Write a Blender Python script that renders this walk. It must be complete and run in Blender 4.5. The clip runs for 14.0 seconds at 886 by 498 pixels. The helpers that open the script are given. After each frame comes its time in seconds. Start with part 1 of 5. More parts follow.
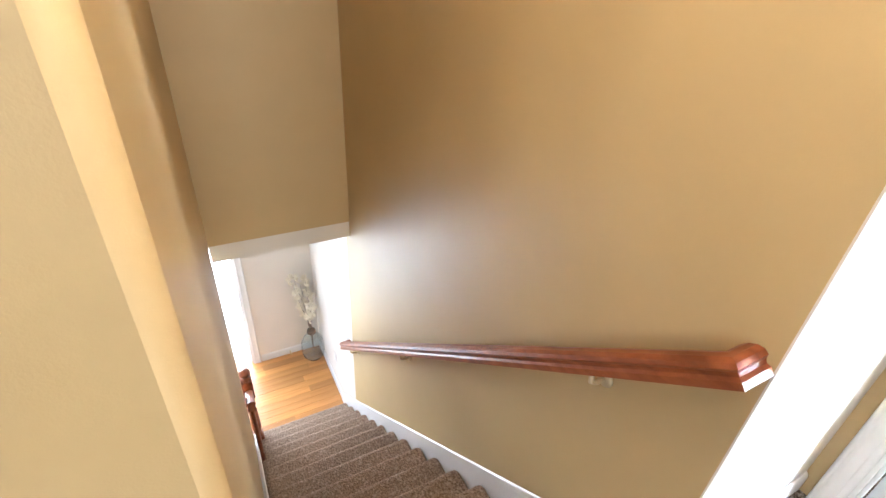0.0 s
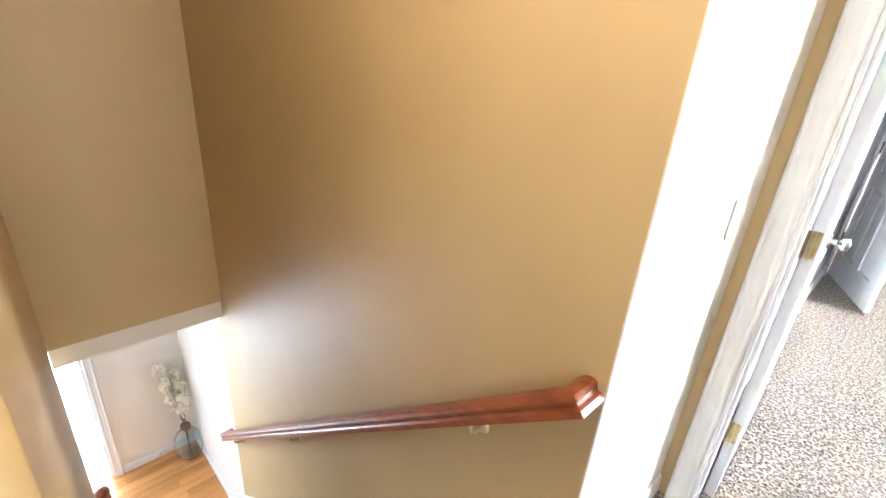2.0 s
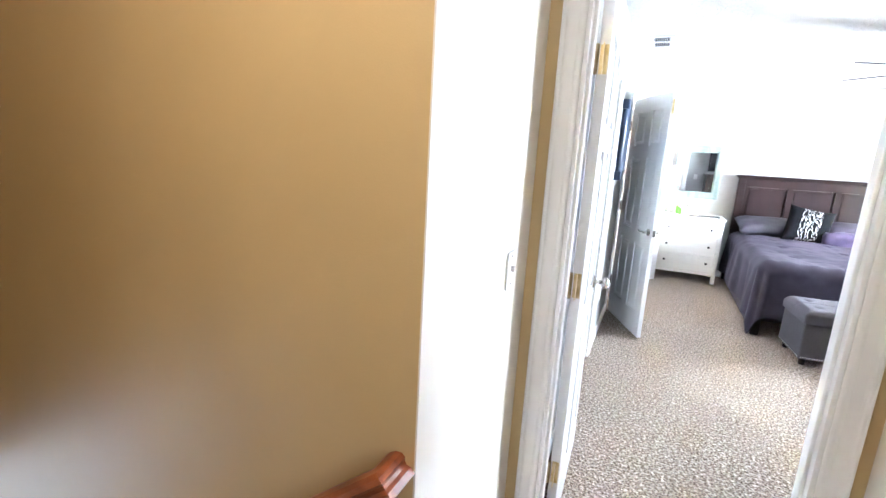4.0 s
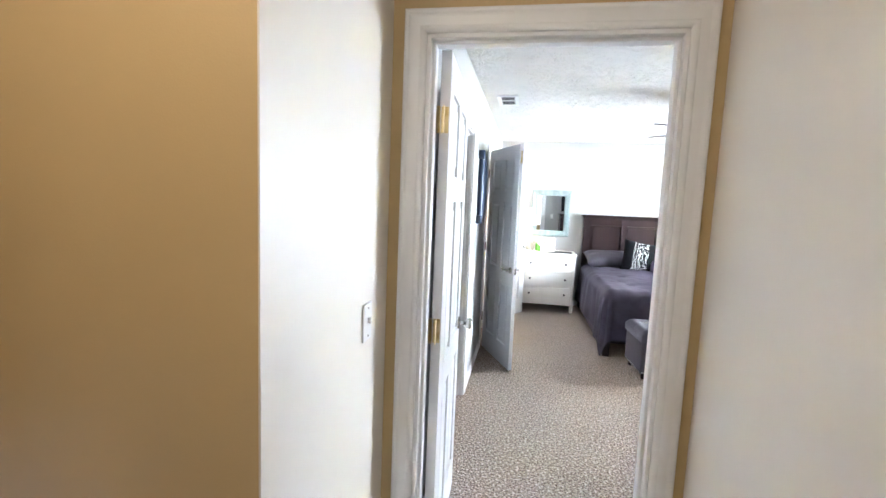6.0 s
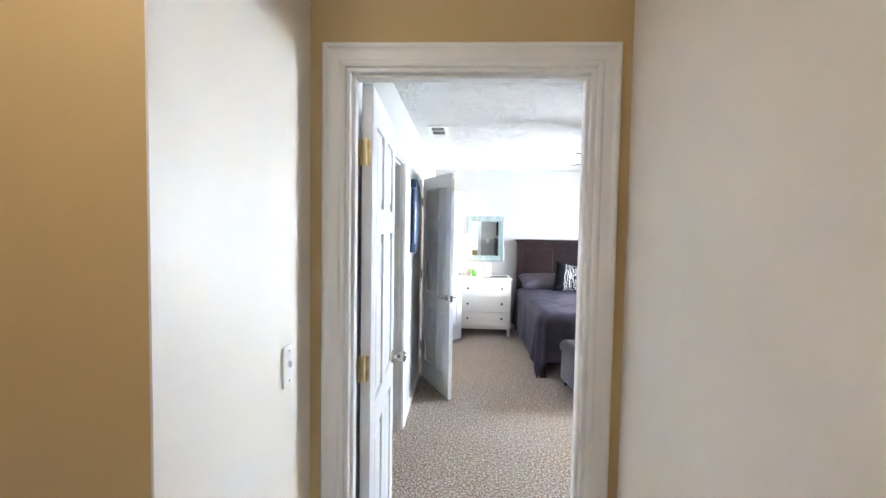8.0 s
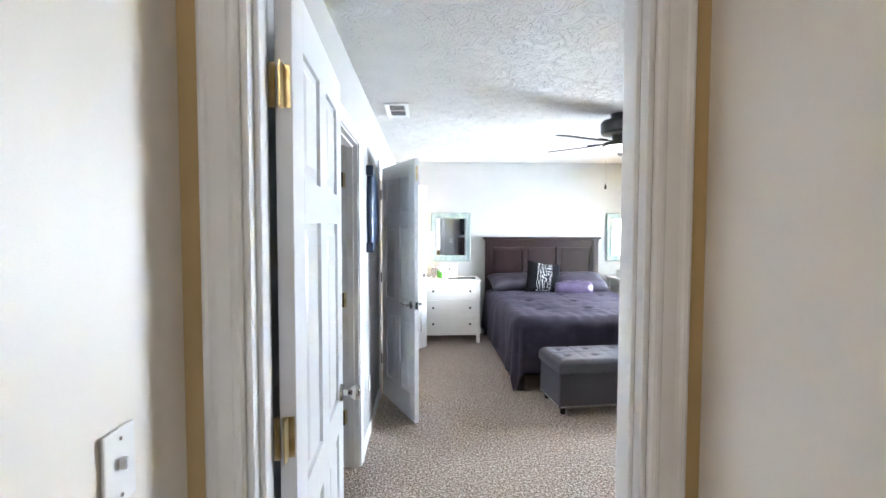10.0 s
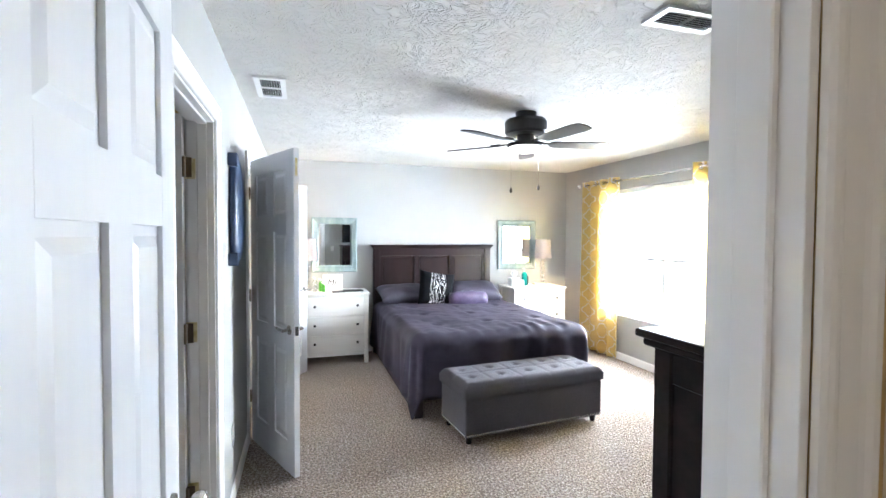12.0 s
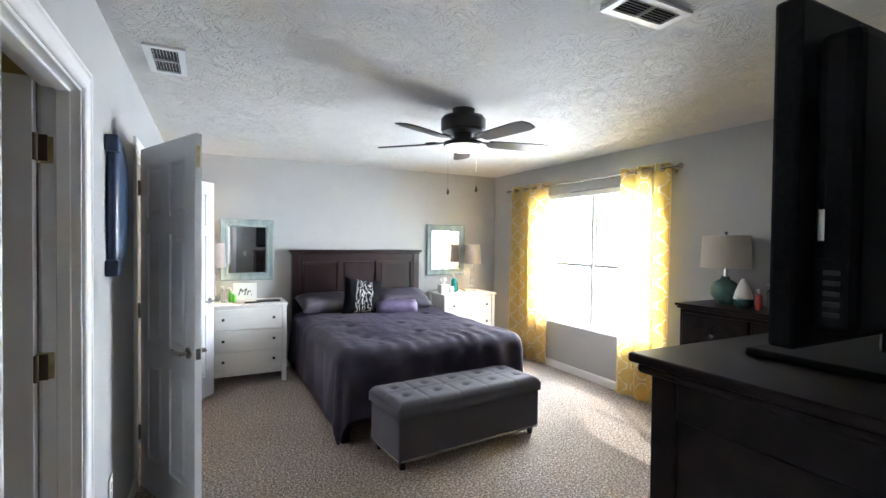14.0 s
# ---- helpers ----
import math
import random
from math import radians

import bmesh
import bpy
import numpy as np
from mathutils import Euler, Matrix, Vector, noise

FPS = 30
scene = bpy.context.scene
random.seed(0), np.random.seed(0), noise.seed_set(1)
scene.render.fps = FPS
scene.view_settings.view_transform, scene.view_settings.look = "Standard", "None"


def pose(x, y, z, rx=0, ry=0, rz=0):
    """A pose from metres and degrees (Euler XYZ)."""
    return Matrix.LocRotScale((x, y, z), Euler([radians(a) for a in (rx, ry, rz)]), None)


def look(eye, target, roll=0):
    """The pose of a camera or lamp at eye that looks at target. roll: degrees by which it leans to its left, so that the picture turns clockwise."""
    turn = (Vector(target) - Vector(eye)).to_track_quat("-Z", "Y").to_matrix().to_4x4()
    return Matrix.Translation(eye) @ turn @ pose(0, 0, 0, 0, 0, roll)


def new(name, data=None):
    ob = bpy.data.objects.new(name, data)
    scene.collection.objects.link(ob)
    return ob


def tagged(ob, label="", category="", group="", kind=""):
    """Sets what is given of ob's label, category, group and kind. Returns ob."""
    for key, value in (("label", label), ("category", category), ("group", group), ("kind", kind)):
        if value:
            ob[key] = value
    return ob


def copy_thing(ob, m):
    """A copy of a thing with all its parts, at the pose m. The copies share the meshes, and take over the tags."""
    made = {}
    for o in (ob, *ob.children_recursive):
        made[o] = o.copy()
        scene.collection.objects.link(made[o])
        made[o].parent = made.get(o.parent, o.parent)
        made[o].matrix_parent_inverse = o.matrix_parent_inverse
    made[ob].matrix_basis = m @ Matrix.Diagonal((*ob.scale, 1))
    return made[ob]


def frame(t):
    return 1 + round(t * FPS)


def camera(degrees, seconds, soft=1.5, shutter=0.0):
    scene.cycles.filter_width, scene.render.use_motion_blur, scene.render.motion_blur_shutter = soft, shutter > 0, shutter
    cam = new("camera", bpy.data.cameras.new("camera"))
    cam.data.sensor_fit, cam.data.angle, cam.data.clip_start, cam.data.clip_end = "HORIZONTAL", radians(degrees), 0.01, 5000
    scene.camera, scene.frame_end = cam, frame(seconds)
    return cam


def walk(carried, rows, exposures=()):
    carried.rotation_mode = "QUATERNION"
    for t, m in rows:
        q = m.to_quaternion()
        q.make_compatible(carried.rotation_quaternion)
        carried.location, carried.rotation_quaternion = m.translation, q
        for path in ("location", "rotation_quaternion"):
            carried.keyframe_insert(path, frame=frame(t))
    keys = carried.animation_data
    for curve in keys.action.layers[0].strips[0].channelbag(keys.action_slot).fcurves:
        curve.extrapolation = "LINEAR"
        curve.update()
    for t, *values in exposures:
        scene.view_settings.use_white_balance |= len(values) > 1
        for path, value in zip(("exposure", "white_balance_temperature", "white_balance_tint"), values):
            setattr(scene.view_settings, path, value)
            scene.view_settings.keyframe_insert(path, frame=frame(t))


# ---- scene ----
cam = camera(87.6, 14.0, shutter=0.0)
walk(cam, [
    (0, pose(0.116, -1.579, 1.446, 58.83, -3.19, 61.86)),
    (0.5, pose(0.138, -1.609, 1.470, 60.81, -4.31, 58.91)),
    (1, pose(0.157, -1.617, 1.494, 62.56, -4.49, 55.70)),
    (1.5, pose(0.175, -1.603, 1.515, 64.41, -3.90, 51.66)),
    (2, pose(0.191, -1.581, 1.535, 66.50, -3.92, 46.51)),
    (2.5, pose(0.209, -1.546, 1.543, 68.91, -3.84, 41.04)),
    (3, pose(0.218, -1.512, 1.530, 72.23, -3.73, 35.17)),
    (3.5, look((0.243, -1.503, 1.505), (-0.693, 0.195, 1.012), 3.4)),
    (4, look((0.266, -1.486, 1.512), (-0.542, 0.294, 1.089), 3.1)),
    (6.5, look((0.362, -1.475, 1.558), (0.108, 0.501, 1.38), 2.2)),
    (7, look((0.375, -1.477, 1.569), (0.195, 0.51, 1.431), 2.0)),
    (7.5, look((0.387, -1.483, 1.572), (0.261, 0.511, 1.469), 1.5)),
    (10, look((0.347, -0.866, 1.521), (0.425, 1.131, 1.428), 0.1)),
    (10.5, look((0.313, -0.708, 1.513), (0.497, 1.282, 1.43), 0.4)),
    (11, look((0.29, -0.541, 1.516), (0.607, 1.432, 1.434), 0.6)),
    (11.5, look((0.302, -0.413, 1.513), (0.756, 1.533, 1.44), 0.5)),
    (12, look((0.313, -0.315, 1.517), (0.899, 1.597, 1.457), 0.3)),
    (12.5, look((0.328, -0.214, 1.509), (1.03, 1.658, 1.463), 0.1)),
    (13, look((0.344, -0.119, 1.513), (1.132, 1.718, 1.471), 0.3)),
    (13.5, look((0.341, -0.054, 1.51), (1.195, 1.754, 1.471), 0.4)),
    (14, look((0.338, -0.01, 1.514), (1.238, 1.776, 1.478), 0.6)),
], exposures=[(0, 2.9, 5600, 10), (2, 2.85, 5600, 10), (3, 2.65, 5500, 10), (4, 2.25, 5500, 10), (6.5, 1.55, 5650, 10), (8.5, 1.45, 5600, 10), (10, 1.33, 5550, 10), (11.5, 1.35, 5600, 10), (12.5, 0.8, 5650, 10), (14, 0.36, 5700, 10)])

# ---- world, sun, large lights ----
SUN_EL, SUN_AZ = 41.0, 29.8          # sun high beyond the bedroom window, degrees from +y towards +x
world = bpy.data.worlds.new("sky_world")
scene.world = world
world.use_nodes = True
wn = world.node_tree.nodes
sky = wn.new("ShaderNodeTexSky")
sky.sky_type, sky.sun_disc = "NISHITA", False
sky.sun_elevation, sky.sun_rotation = radians(SUN_EL), radians(SUN_AZ)
world.node_tree.links.new(sky.outputs[0], wn["Background"].inputs[0])
wn["Background"].inputs[1].default_value = 0.06


def lamp(name, kind, m, energy, color=(1, 1, 1), size=1.0, size_y=None, angle=None):
    d = bpy.data.lights.new(name, kind)
    d.energy, d.color = energy, color
    if kind == "AREA":
        d.shape, d.size, d.size_y = "RECTANGLE", size, size_y or size
    elif kind == "SUN":
        d.angle = radians(angle)
    else:
        d.shadow_soft_size = size
    ob = new(name, d)
    ob.matrix_world = m
    return ob


sdir = Vector((math.sin(radians(SUN_AZ)) * math.cos(radians(SUN_EL)), math.cos(radians(SUN_AZ)) * math.cos(radians(SUN_EL)), math.sin(radians(SUN_EL))))
lamp("sun", "SUN", look(sdir * 30, (0, 0, 0)), 5.0, (1.0, 0.95, 0.86), angle=0.6)
lamp("window_daylight", "AREA", look((4.28, 3.83, 1.33), (2.0, 3.7, 0.0)), 140, (0.90, 0.95, 1.0), 1.75, 1.5).data.spread = radians(150)
# Unseen fill light added far to the side, set to balance the stair walls.
lamp("side_fill_light", "AREA", look((7.64, -1.6, 1.4), (0, -1.5, 1.3)), 32, (1.0, 0.96, 0.88), 2.2, 1.4)
# Fill light added behind the camera to brighten the rail wall.
lamp("hall_end_fill_light", "AREA", look((1.65, -4.62, 1.4), (0.6, 0, 1.2)), 6.5, (1.0, 0.95, 0.89), 1.9, 1.4)
lamp("lower_doorway_daylight", "AREA", look((-4.2, -1.96, -1.4), (0, -1.5, -1.5)), 4.5, (0.84, 0.92, 1.0), 0.9, 1.9)
lamp("lower_window_daylight", "AREA", look((-3.5, -4.62, -1.3), (-3.5, 0, -1.5)), 6.5, (0.86, 0.93, 1.0), 1.8, 1.9)
# Unseen lamp added to brighten the gap beside the bath door.
lamp("bath_gap_fill_lamp", "POINT", pose(-1.1, 3.4, 1.95), 10, (1.0, 0.88, 0.75), 0.1)
# Unseen lamp, placed over the stair head to fill the stair walls.
lamp("stair_fill_lamp", "POINT", pose(-0.19, -1.36, 2.33), 6.3, (1.0, 0.82, 0.62), 0.15)

# ---- materials ----
def mat(name, color, rough=0.6, metal=0.0, second=None, scale=20.0, detail=4.0, bump=0.0, bump_scale=80.0, stretch=(1, 1, 1), island=0.0, spec=0.5, big=0.0, ramp=(0.35, 0.65)):
    """A principled material with colour varied by noise at two scales and a fine relief."""
    m = bpy.data.materials.new(name)
    m.use_nodes = True
    nt = m.node_tree
    b = nt.nodes["Principled BSDF"]
    b.inputs["Roughness"].default_value, b.inputs["Metallic"].default_value = rough, metal
    b.inputs["Specular IOR Level"].default_value = spec
    co = nt.nodes.new("ShaderNodeTexCoord")
    mp = nt.nodes.new("ShaderNodeMapping")
    mp.inputs["Scale"].default_value = stretch
    nt.links.new(co.outputs["Object"], mp.inputs[0])
    col = nt.nodes.new("ShaderNodeRGB")
    col.outputs[0].default_value = (*color, 1)
    out = col.outputs[0]
    if second:
        n = nt.nodes.new("ShaderNodeTexNoise")
        n.inputs["Scale"].default_value, n.inputs["Detail"].default_value = scale, detail
        nt.links.new(mp.outputs[0], n.inputs["Vector"])
        r = nt.nodes.new("ShaderNodeValToRGB")
        r.color_ramp.elements[0].position, r.color_ramp.elements[1].position = ramp
        r.color_ramp.elements[0].color, r.color_ramp.elements[1].color = (*color, 1), (*second, 1)
        nt.links.new(n.outputs["Fac"], r.inputs[0])
        out = r.outputs[0]
    if big:
        n2 = nt.nodes.new("ShaderNodeTexNoise")
        n2.inputs["Scale"].default_value, n2.inputs["Detail"].default_value = 1.7, 3.0
        nt.links.new(co.outputs["Object"], n2.inputs["Vector"])
        mr = nt.nodes.new("ShaderNodeMapRange")
        mr.inputs[1].default_value, mr.inputs[2].default_value = 0.3, 0.7
        mr.inputs[3].default_value, mr.inputs[4].default_value = 1 - big, 1 + big
        nt.links.new(n2.outputs["Fac"], mr.inputs[0])
        mx = nt.nodes.new("ShaderNodeVectorMath")
        mx.operation = "SCALE"
        nt.links.new(out, mx.inputs[0])
        nt.links.new(mr.outputs[0], mx.inputs["Scale"])
        out = mx.outputs[0]
    if island:
        g = nt.nodes.new("ShaderNodeObjectInfo")
        mr = nt.nodes.new("ShaderNodeMapRange")
        mr.inputs[3].default_value, mr.inputs[4].default_value = 1 - island, 1 + island
        nt.links.new(g.outputs["Random"], mr.inputs[0])
        mx = nt.nodes.new("ShaderNodeVectorMath")
        mx.operation = "SCALE"
        nt.links.new(out, mx.inputs[0])
        nt.links.new(mr.outputs[0], mx.inputs["Scale"])
        out = mx.outputs[0]
    nt.links.new(out, b.inputs["Base Color"])
    if bump:
        n3 = nt.nodes.new("ShaderNodeTexNoise")
        n3.inputs["Scale"].default_value, n3.inputs["Detail"].default_value = bump_scale, 3.0
        nt.links.new(mp.outputs[0], n3.inputs["Vector"])
        bp = nt.nodes.new("ShaderNodeBump")
        bp.inputs["Strength"].default_value, bp.inputs["Distance"].default_value = bump, 0.004
        nt.links.new(n3.outputs["Fac"], bp.inputs["Height"])
        nt.links.new(bp.outputs[0], b.inputs["Normal"])
    return m


M_TAN = mat("tan_wall_paint", (0.54, 0.398, 0.194), 0.52, second=(0.56, 0.413, 0.204), scale=3, bump=0.10, bump_scale=260, big=0.02)
# Cream tone; on hall and lower stair walls it stands for daylight.
M_CREAM = mat("cream_and_daylit_wall", (0.76, 0.715, 0.645), 0.45, second=(0.78, 0.73, 0.655), scale=3, bump=0.10, bump_scale=260, big=0.02)
M_GREY = mat("pale_grey_wall_paint", (0.40, 0.40, 0.388), 0.55, second=(0.415, 0.415, 0.402), scale=3, bump=0.10, bump_scale=260, big=0.02)
M_TRIM = mat("white_trim_paint", (0.80, 0.79, 0.78), 0.36, second=(0.785, 0.775, 0.765), scale=3)
M_DOOR = mat("white_door_paint", (0.72, 0.72, 0.735), 0.33, second=(0.70, 0.70, 0.715), scale=30, stretch=(1, 1, 0.05), bump=0.03, bump_scale=120)
M_WHITE_WOOD = mat("white_furniture_paint", (0.80, 0.78, 0.73), 0.4, second=(0.76, 0.74, 0.69), scale=25, stretch=(0.1, 1, 1), bump=0.04, bump_scale=60)
M_DARK = mat("espresso_wood", (0.009, 0.006, 0.006), 0.33, second=(0.020, 0.012, 0.011), scale=14, stretch=(0.12, 1, 1), bump=0.05, bump_scale=70, spec=0.12)
M_HEAD = mat("dark_cherry_wood", (0.010, 0.005, 0.005), 0.3, second=(0.019, 0.008, 0.007), scale=10, stretch=(1, 1, 0.12), bump=0.05, bump_scale=60)
M_CHERRY = mat("cherry_handrail_wood", (0.19, 0.050, 0.017), 0.36, second=(0.33, 0.095, 0.032), scale=22, stretch=(0.10, 1.5, 1.3), bump=0.05, bump_scale=50)
M_OAK = mat("oak_floor_wood", (0.46, 0.20, 0.055), 0.28, second=(0.62, 0.31, 0.10), scale=9, stretch=(1.4, 0.12, 1), bump=0.03, bump_scale=60, island=0.22)
M_BLACK = mat("black_metal_paint", (0.012, 0.011, 0.011), 0.35, second=(0.018, 0.016, 0.015), scale=10)
M_BLADE = mat("dark_fan_blade_wood", (0.02, 0.016, 0.014), 0.38, second=(0.034, 0.026, 0.022), scale=12, stretch=(0.2, 1, 1))
M_PLASTIC = mat("black_plastic", (0.003, 0.003, 0.004), 0.42, second=(0.007, 0.007, 0.008), scale=80, bump=0.04, bump_scale=400, spec=0.1)
M_SCREEN = mat("dark_screen_glass", (0.006, 0.006, 0.007), 0.08)
M_WHITE_PLASTIC = mat("white_plastic", (0.78, 0.77, 0.75), 0.35)
M_BRASS = mat("aged_brass", (0.70, 0.60, 0.36), 0.33, 1.0, second=(0.55, 0.42, 0.20), scale=30)
M_NICKEL = mat("satin_nickel", (0.60, 0.58, 0.55), 0.25, 1.0, second=(0.52, 0.50, 0.47), scale=40)
M_PALE_BRASS = mat("pale_lacquered_brass", (0.80, 0.70, 0.50), 0.4, 0.6)
M_NAIL = mat("bright_nailhead", (0.85, 0.84, 0.82), 0.2, 1.0)
M_BRONZE = mat("dark_bronze", (0.12, 0.09, 0.06), 0.4, 1.0)
M_COMFORT = mat("purple_grey_comforter", (0.034, 0.028, 0.041), 0.68, second=(0.046, 0.038, 0.055), scale=7, bump=0.3, bump_scale=26, spec=0.18, big=0.05)
M_SKIRT = mat("dark_bed_skirt", (0.035, 0.025, 0.032), 0.8, second=(0.05, 0.036, 0.045), scale=30, stretch=(1, 1, 0.1))
M_PILLOW = mat("grey_purple_pillow_satin", (0.040, 0.034, 0.046), 0.42, second=(0.056, 0.048, 0.063), scale=8, bump=0.3, bump_scale=12)
M_BOLSTER = mat("purple_satin", (0.045, 0.031, 0.064), 0.38, second=(0.078, 0.057, 0.105), scale=9, bump=0.4, bump_scale=16)
M_BENCH = mat("grey_linen", (0.078, 0.072, 0.079), 0.85, second=(0.108, 0.10, 0.108), scale=220, bump=0.25, bump_scale=420, spec=0.2)
M_BUTTON = mat("grey_linen_button", (0.09, 0.084, 0.095), 0.85)
M_TEAL = mat("weathered_teal_paint", (0.20, 0.265, 0.26), 0.55, second=(0.30, 0.355, 0.34), scale=18, stretch=(1, 1, 0.25), bump=0.12, bump_scale=60)
M_TEAL_CERAMIC = mat("teal_ceramic_glaze", (0.075, 0.16, 0.16), 0.22, second=(0.12, 0.22, 0.21), scale=14, bump=0.3, bump_scale=30)
M_NAVY = mat("navy_blue_paint", (0.014, 0.030, 0.070), 0.35, second=(0.02, 0.042, 0.095), scale=10)
M_PAPER = mat("white_paper", (0.8, 0.8, 0.78), 0.7)
M_INK_SHADE = mat("black_ink_and_shade", (0.01, 0.01, 0.01), 0.6)
M_GREEN = mat("green_plastic", (0.12, 0.42, 0.04), 0.3)
M_TEALPLASTIC = mat("teal_bottle_plastic", (0.02, 0.25, 0.22), 0.25)
M_RED = mat("red_plastic", (0.35, 0.03, 0.03), 0.35)
M_BOOK = mat("pale_book_cover", (0.55, 0.42, 0.28), 0.6)
M_BLOSSOM = mat("cream_blossom", (0.80, 0.73, 0.58), 0.7, second=(0.80, 0.74, 0.60), scale=30)
M_TWIG = mat("brown_twig", (0.15, 0.09, 0.05), 0.7)
M_BALL = mat("clear_crystal", (0.9, 0.9, 0.9), 0.03)
M_BALL.node_tree.nodes["Principled BSDF"].inputs["Transmission Weight"].default_value = 0.9
M_GLASS = mat("clear_window_glass", (1, 1, 1), 0.0)
M_GLASS.node_tree.nodes["Principled BSDF"].inputs["Transmission Weight"].default_value = 1.0
M_GLASS.node_tree.nodes["Principled BSDF"].inputs["IOR"].default_value = 1.05
M_VASE = mat("pale_green_glass", (0.92, 0.96, 0.95), 0.03)
M_VASE.node_tree.nodes["Principled BSDF"].inputs["Transmission Weight"].default_value = 0.95
M_VASE.node_tree.nodes["Principled BSDF"].inputs["IOR"].default_value = 1.15
M_MIRROR = mat("mirror_glass", (0.86, 0.88, 0.88), 0.02, 1.0)
M_SILVER = mat("brushed_chrome", (0.7, 0.7, 0.7), 0.15, 1.0)
M_DIRT = mat("lawn_ground", (0.10, 0.13, 0.05), 0.9, second=(0.16, 0.18, 0.08), scale=4, big=0.2)
M_SIDING = mat("white_vinyl", (0.75, 0.75, 0.74), 0.4)


def carpet(name, dark, light, bright, fine=1.0, relief=0.014):
    """Cut-pile carpet: speckled tufts and a lumpy relief."""
    m = mat(name, light, 0.95, second=dark, scale=72 * fine, detail=3, spec=0.1, big=0.06, ramp=(0.44, 0.58))
    nt = m.node_tree
    b = nt.nodes["Principled BSDF"]
    co = nt.nodes["Texture Coordinate"]
    v = nt.nodes.new("ShaderNodeTexVoronoi")
    v.inputs["Scale"].default_value = 62 * fine
    n = nt.nodes.new("ShaderNodeTexNoise")
    n.inputs["Scale"].default_value, n.inputs["Detail"].default_value = 44 * fine, 3
    for x in (v, n):
        nt.links.new(co.outputs["Object"], x.inputs["Vector"])
    ad = nt.nodes.new("ShaderNodeMath")
    ad.operation = "ADD"
    nt.links.new(v.outputs["Distance"], ad.inputs[0])
    nt.links.new(n.outputs["Fac"], ad.inputs[1])
    bp = nt.nodes.new("ShaderNodeBump")
    bp.inputs["Strength"].default_value, bp.inputs["Distance"].default_value = 1.0, relief
    nt.links.new(ad.outputs[0], bp.inputs["Height"])
    nt.links.new(bp.outputs[0], b.inputs["Normal"])
    old = b.inputs["Base Color"].links[0].from_socket
    mx = nt.nodes.new("ShaderNodeMix")
    mx.data_type = "RGBA"
    r = nt.nodes.new("ShaderNodeMapRange")
    r.inputs[1].default_value, r.inputs[2].default_value = 0.50, 0.66
    r.inputs[4].default_value = 0.75
    nt.links.new(n.outputs["Fac"], r.inputs[0])
    nt.links.new(r.outputs[0], mx.inputs[0])
    nt.links.new(old, mx.inputs[6])
    mx.inputs[7].default_value = (*bright, 1)
    nt.links.new(mx.outputs[2], b.inputs["Base Color"])
    return m


M_CARPET = carpet("beige_carpet", (0.14, 0.105, 0.082), (0.43, 0.352, 0.285), (0.76, 0.675, 0.585), 1.45, relief=0.014)
M_STAIR_CARPET = carpet("brown_speckled_carpet", (0.20, 0.135, 0.095), (0.36, 0.265, 0.20), (0.52, 0.42, 0.34), 1.8, relief=0.003)


def ceiling_material():
    """Stomp-brushed plaster: short raised strokes fanned in all directions."""
    m = mat("stomp_textured_ceiling", (0.66, 0.645, 0.61), 0.8, second=(0.69, 0.67, 0.635), scale=5, big=0.02)
    nt = m.node_tree
    co = nt.nodes["Texture Coordinate"]
    warp = nt.nodes.new("ShaderNodeTexNoise")
    warp.inputs["Scale"].default_value, warp.inputs["Detail"].default_value = 5.5, 1
    wm = nt.nodes.new("ShaderNodeVectorMath")
    wm.operation = "MULTIPLY_ADD"
    wm.inputs[1].default_value = (0.55, 0.55, 0.55)
    nt.links.new(co.outputs["Object"], warp.inputs["Vector"])
    nt.links.new(warp.outputs["Color"], wm.inputs[0])
    nt.links.new(co.outputs["Object"], wm.inputs[2])
    hs = []
    for st in ((13, 80, 1), (80, 13, 1)):
        mp = nt.nodes.new("ShaderNodeMapping")
        mp.inputs["Scale"].default_value = st
        nt.links.new(wm.outputs[0], mp.inputs[0])
        n = nt.nodes.new("ShaderNodeTexNoise")
        n.inputs["Scale"].default_value, n.inputs["Detail"].default_value = 1.0, 2
        nt.links.new(mp.outputs[0], n.inputs["Vector"])
        r = nt.nodes.new("ShaderNodeMapRange")
        r.inputs[1].default_value, r.inputs[2].default_value = 0.53, 0.63
        nt.links.new(n.outputs["Fac"], r.inputs[0])
        hs.append(r)
    ad = nt.nodes.new("ShaderNodeMath")
    ad.operation = "MAXIMUM"
    nt.links.new(hs[0].outputs[0], ad.inputs[0])
    nt.links.new(hs[1].outputs[0], ad.inputs[1])
    bp = nt.nodes.new("ShaderNodeBump")
    bp.inputs["Strength"].default_value, bp.inputs["Distance"].default_value = 1.0, 0.009
    nt.links.new(ad.outputs[0], bp.inputs["Height"])
    nt.links.new(bp.outputs[0], nt.nodes["Principled BSDF"].inputs["Normal"])
    return m


M_CEIL = ceiling_material()
M_FLATCEIL = mat("flat_white_ceiling_paint", (0.72, 0.71, 0.69), 0.7, bump=0.1, bump_scale=150, second=(0.74, 0.73, 0.71), scale=4)


def glow(name, color, strength):
    m = mat(name, color, 0.5)
    b = m.node_tree.nodes["Principled BSDF"]
    b.inputs["Emission Color"].default_value = (*color, 1)
    b.inputs["Emission Strength"].default_value = strength
    return m


M_FANGLASS = glow("frosted_lamp_glass", (1.0, 0.95, 0.88), 1.4)
M_HAZE = glow("bright_outdoor_haze", (0.95, 0.98, 1.0), 18.0)
M_HAZE_SOFT = glow("soft_outdoor_haze", (0.95, 0.98, 1.0), 1.6)
M_BULB = glow("warm_bulb", (1.0, 0.68, 0.38), 480.0)


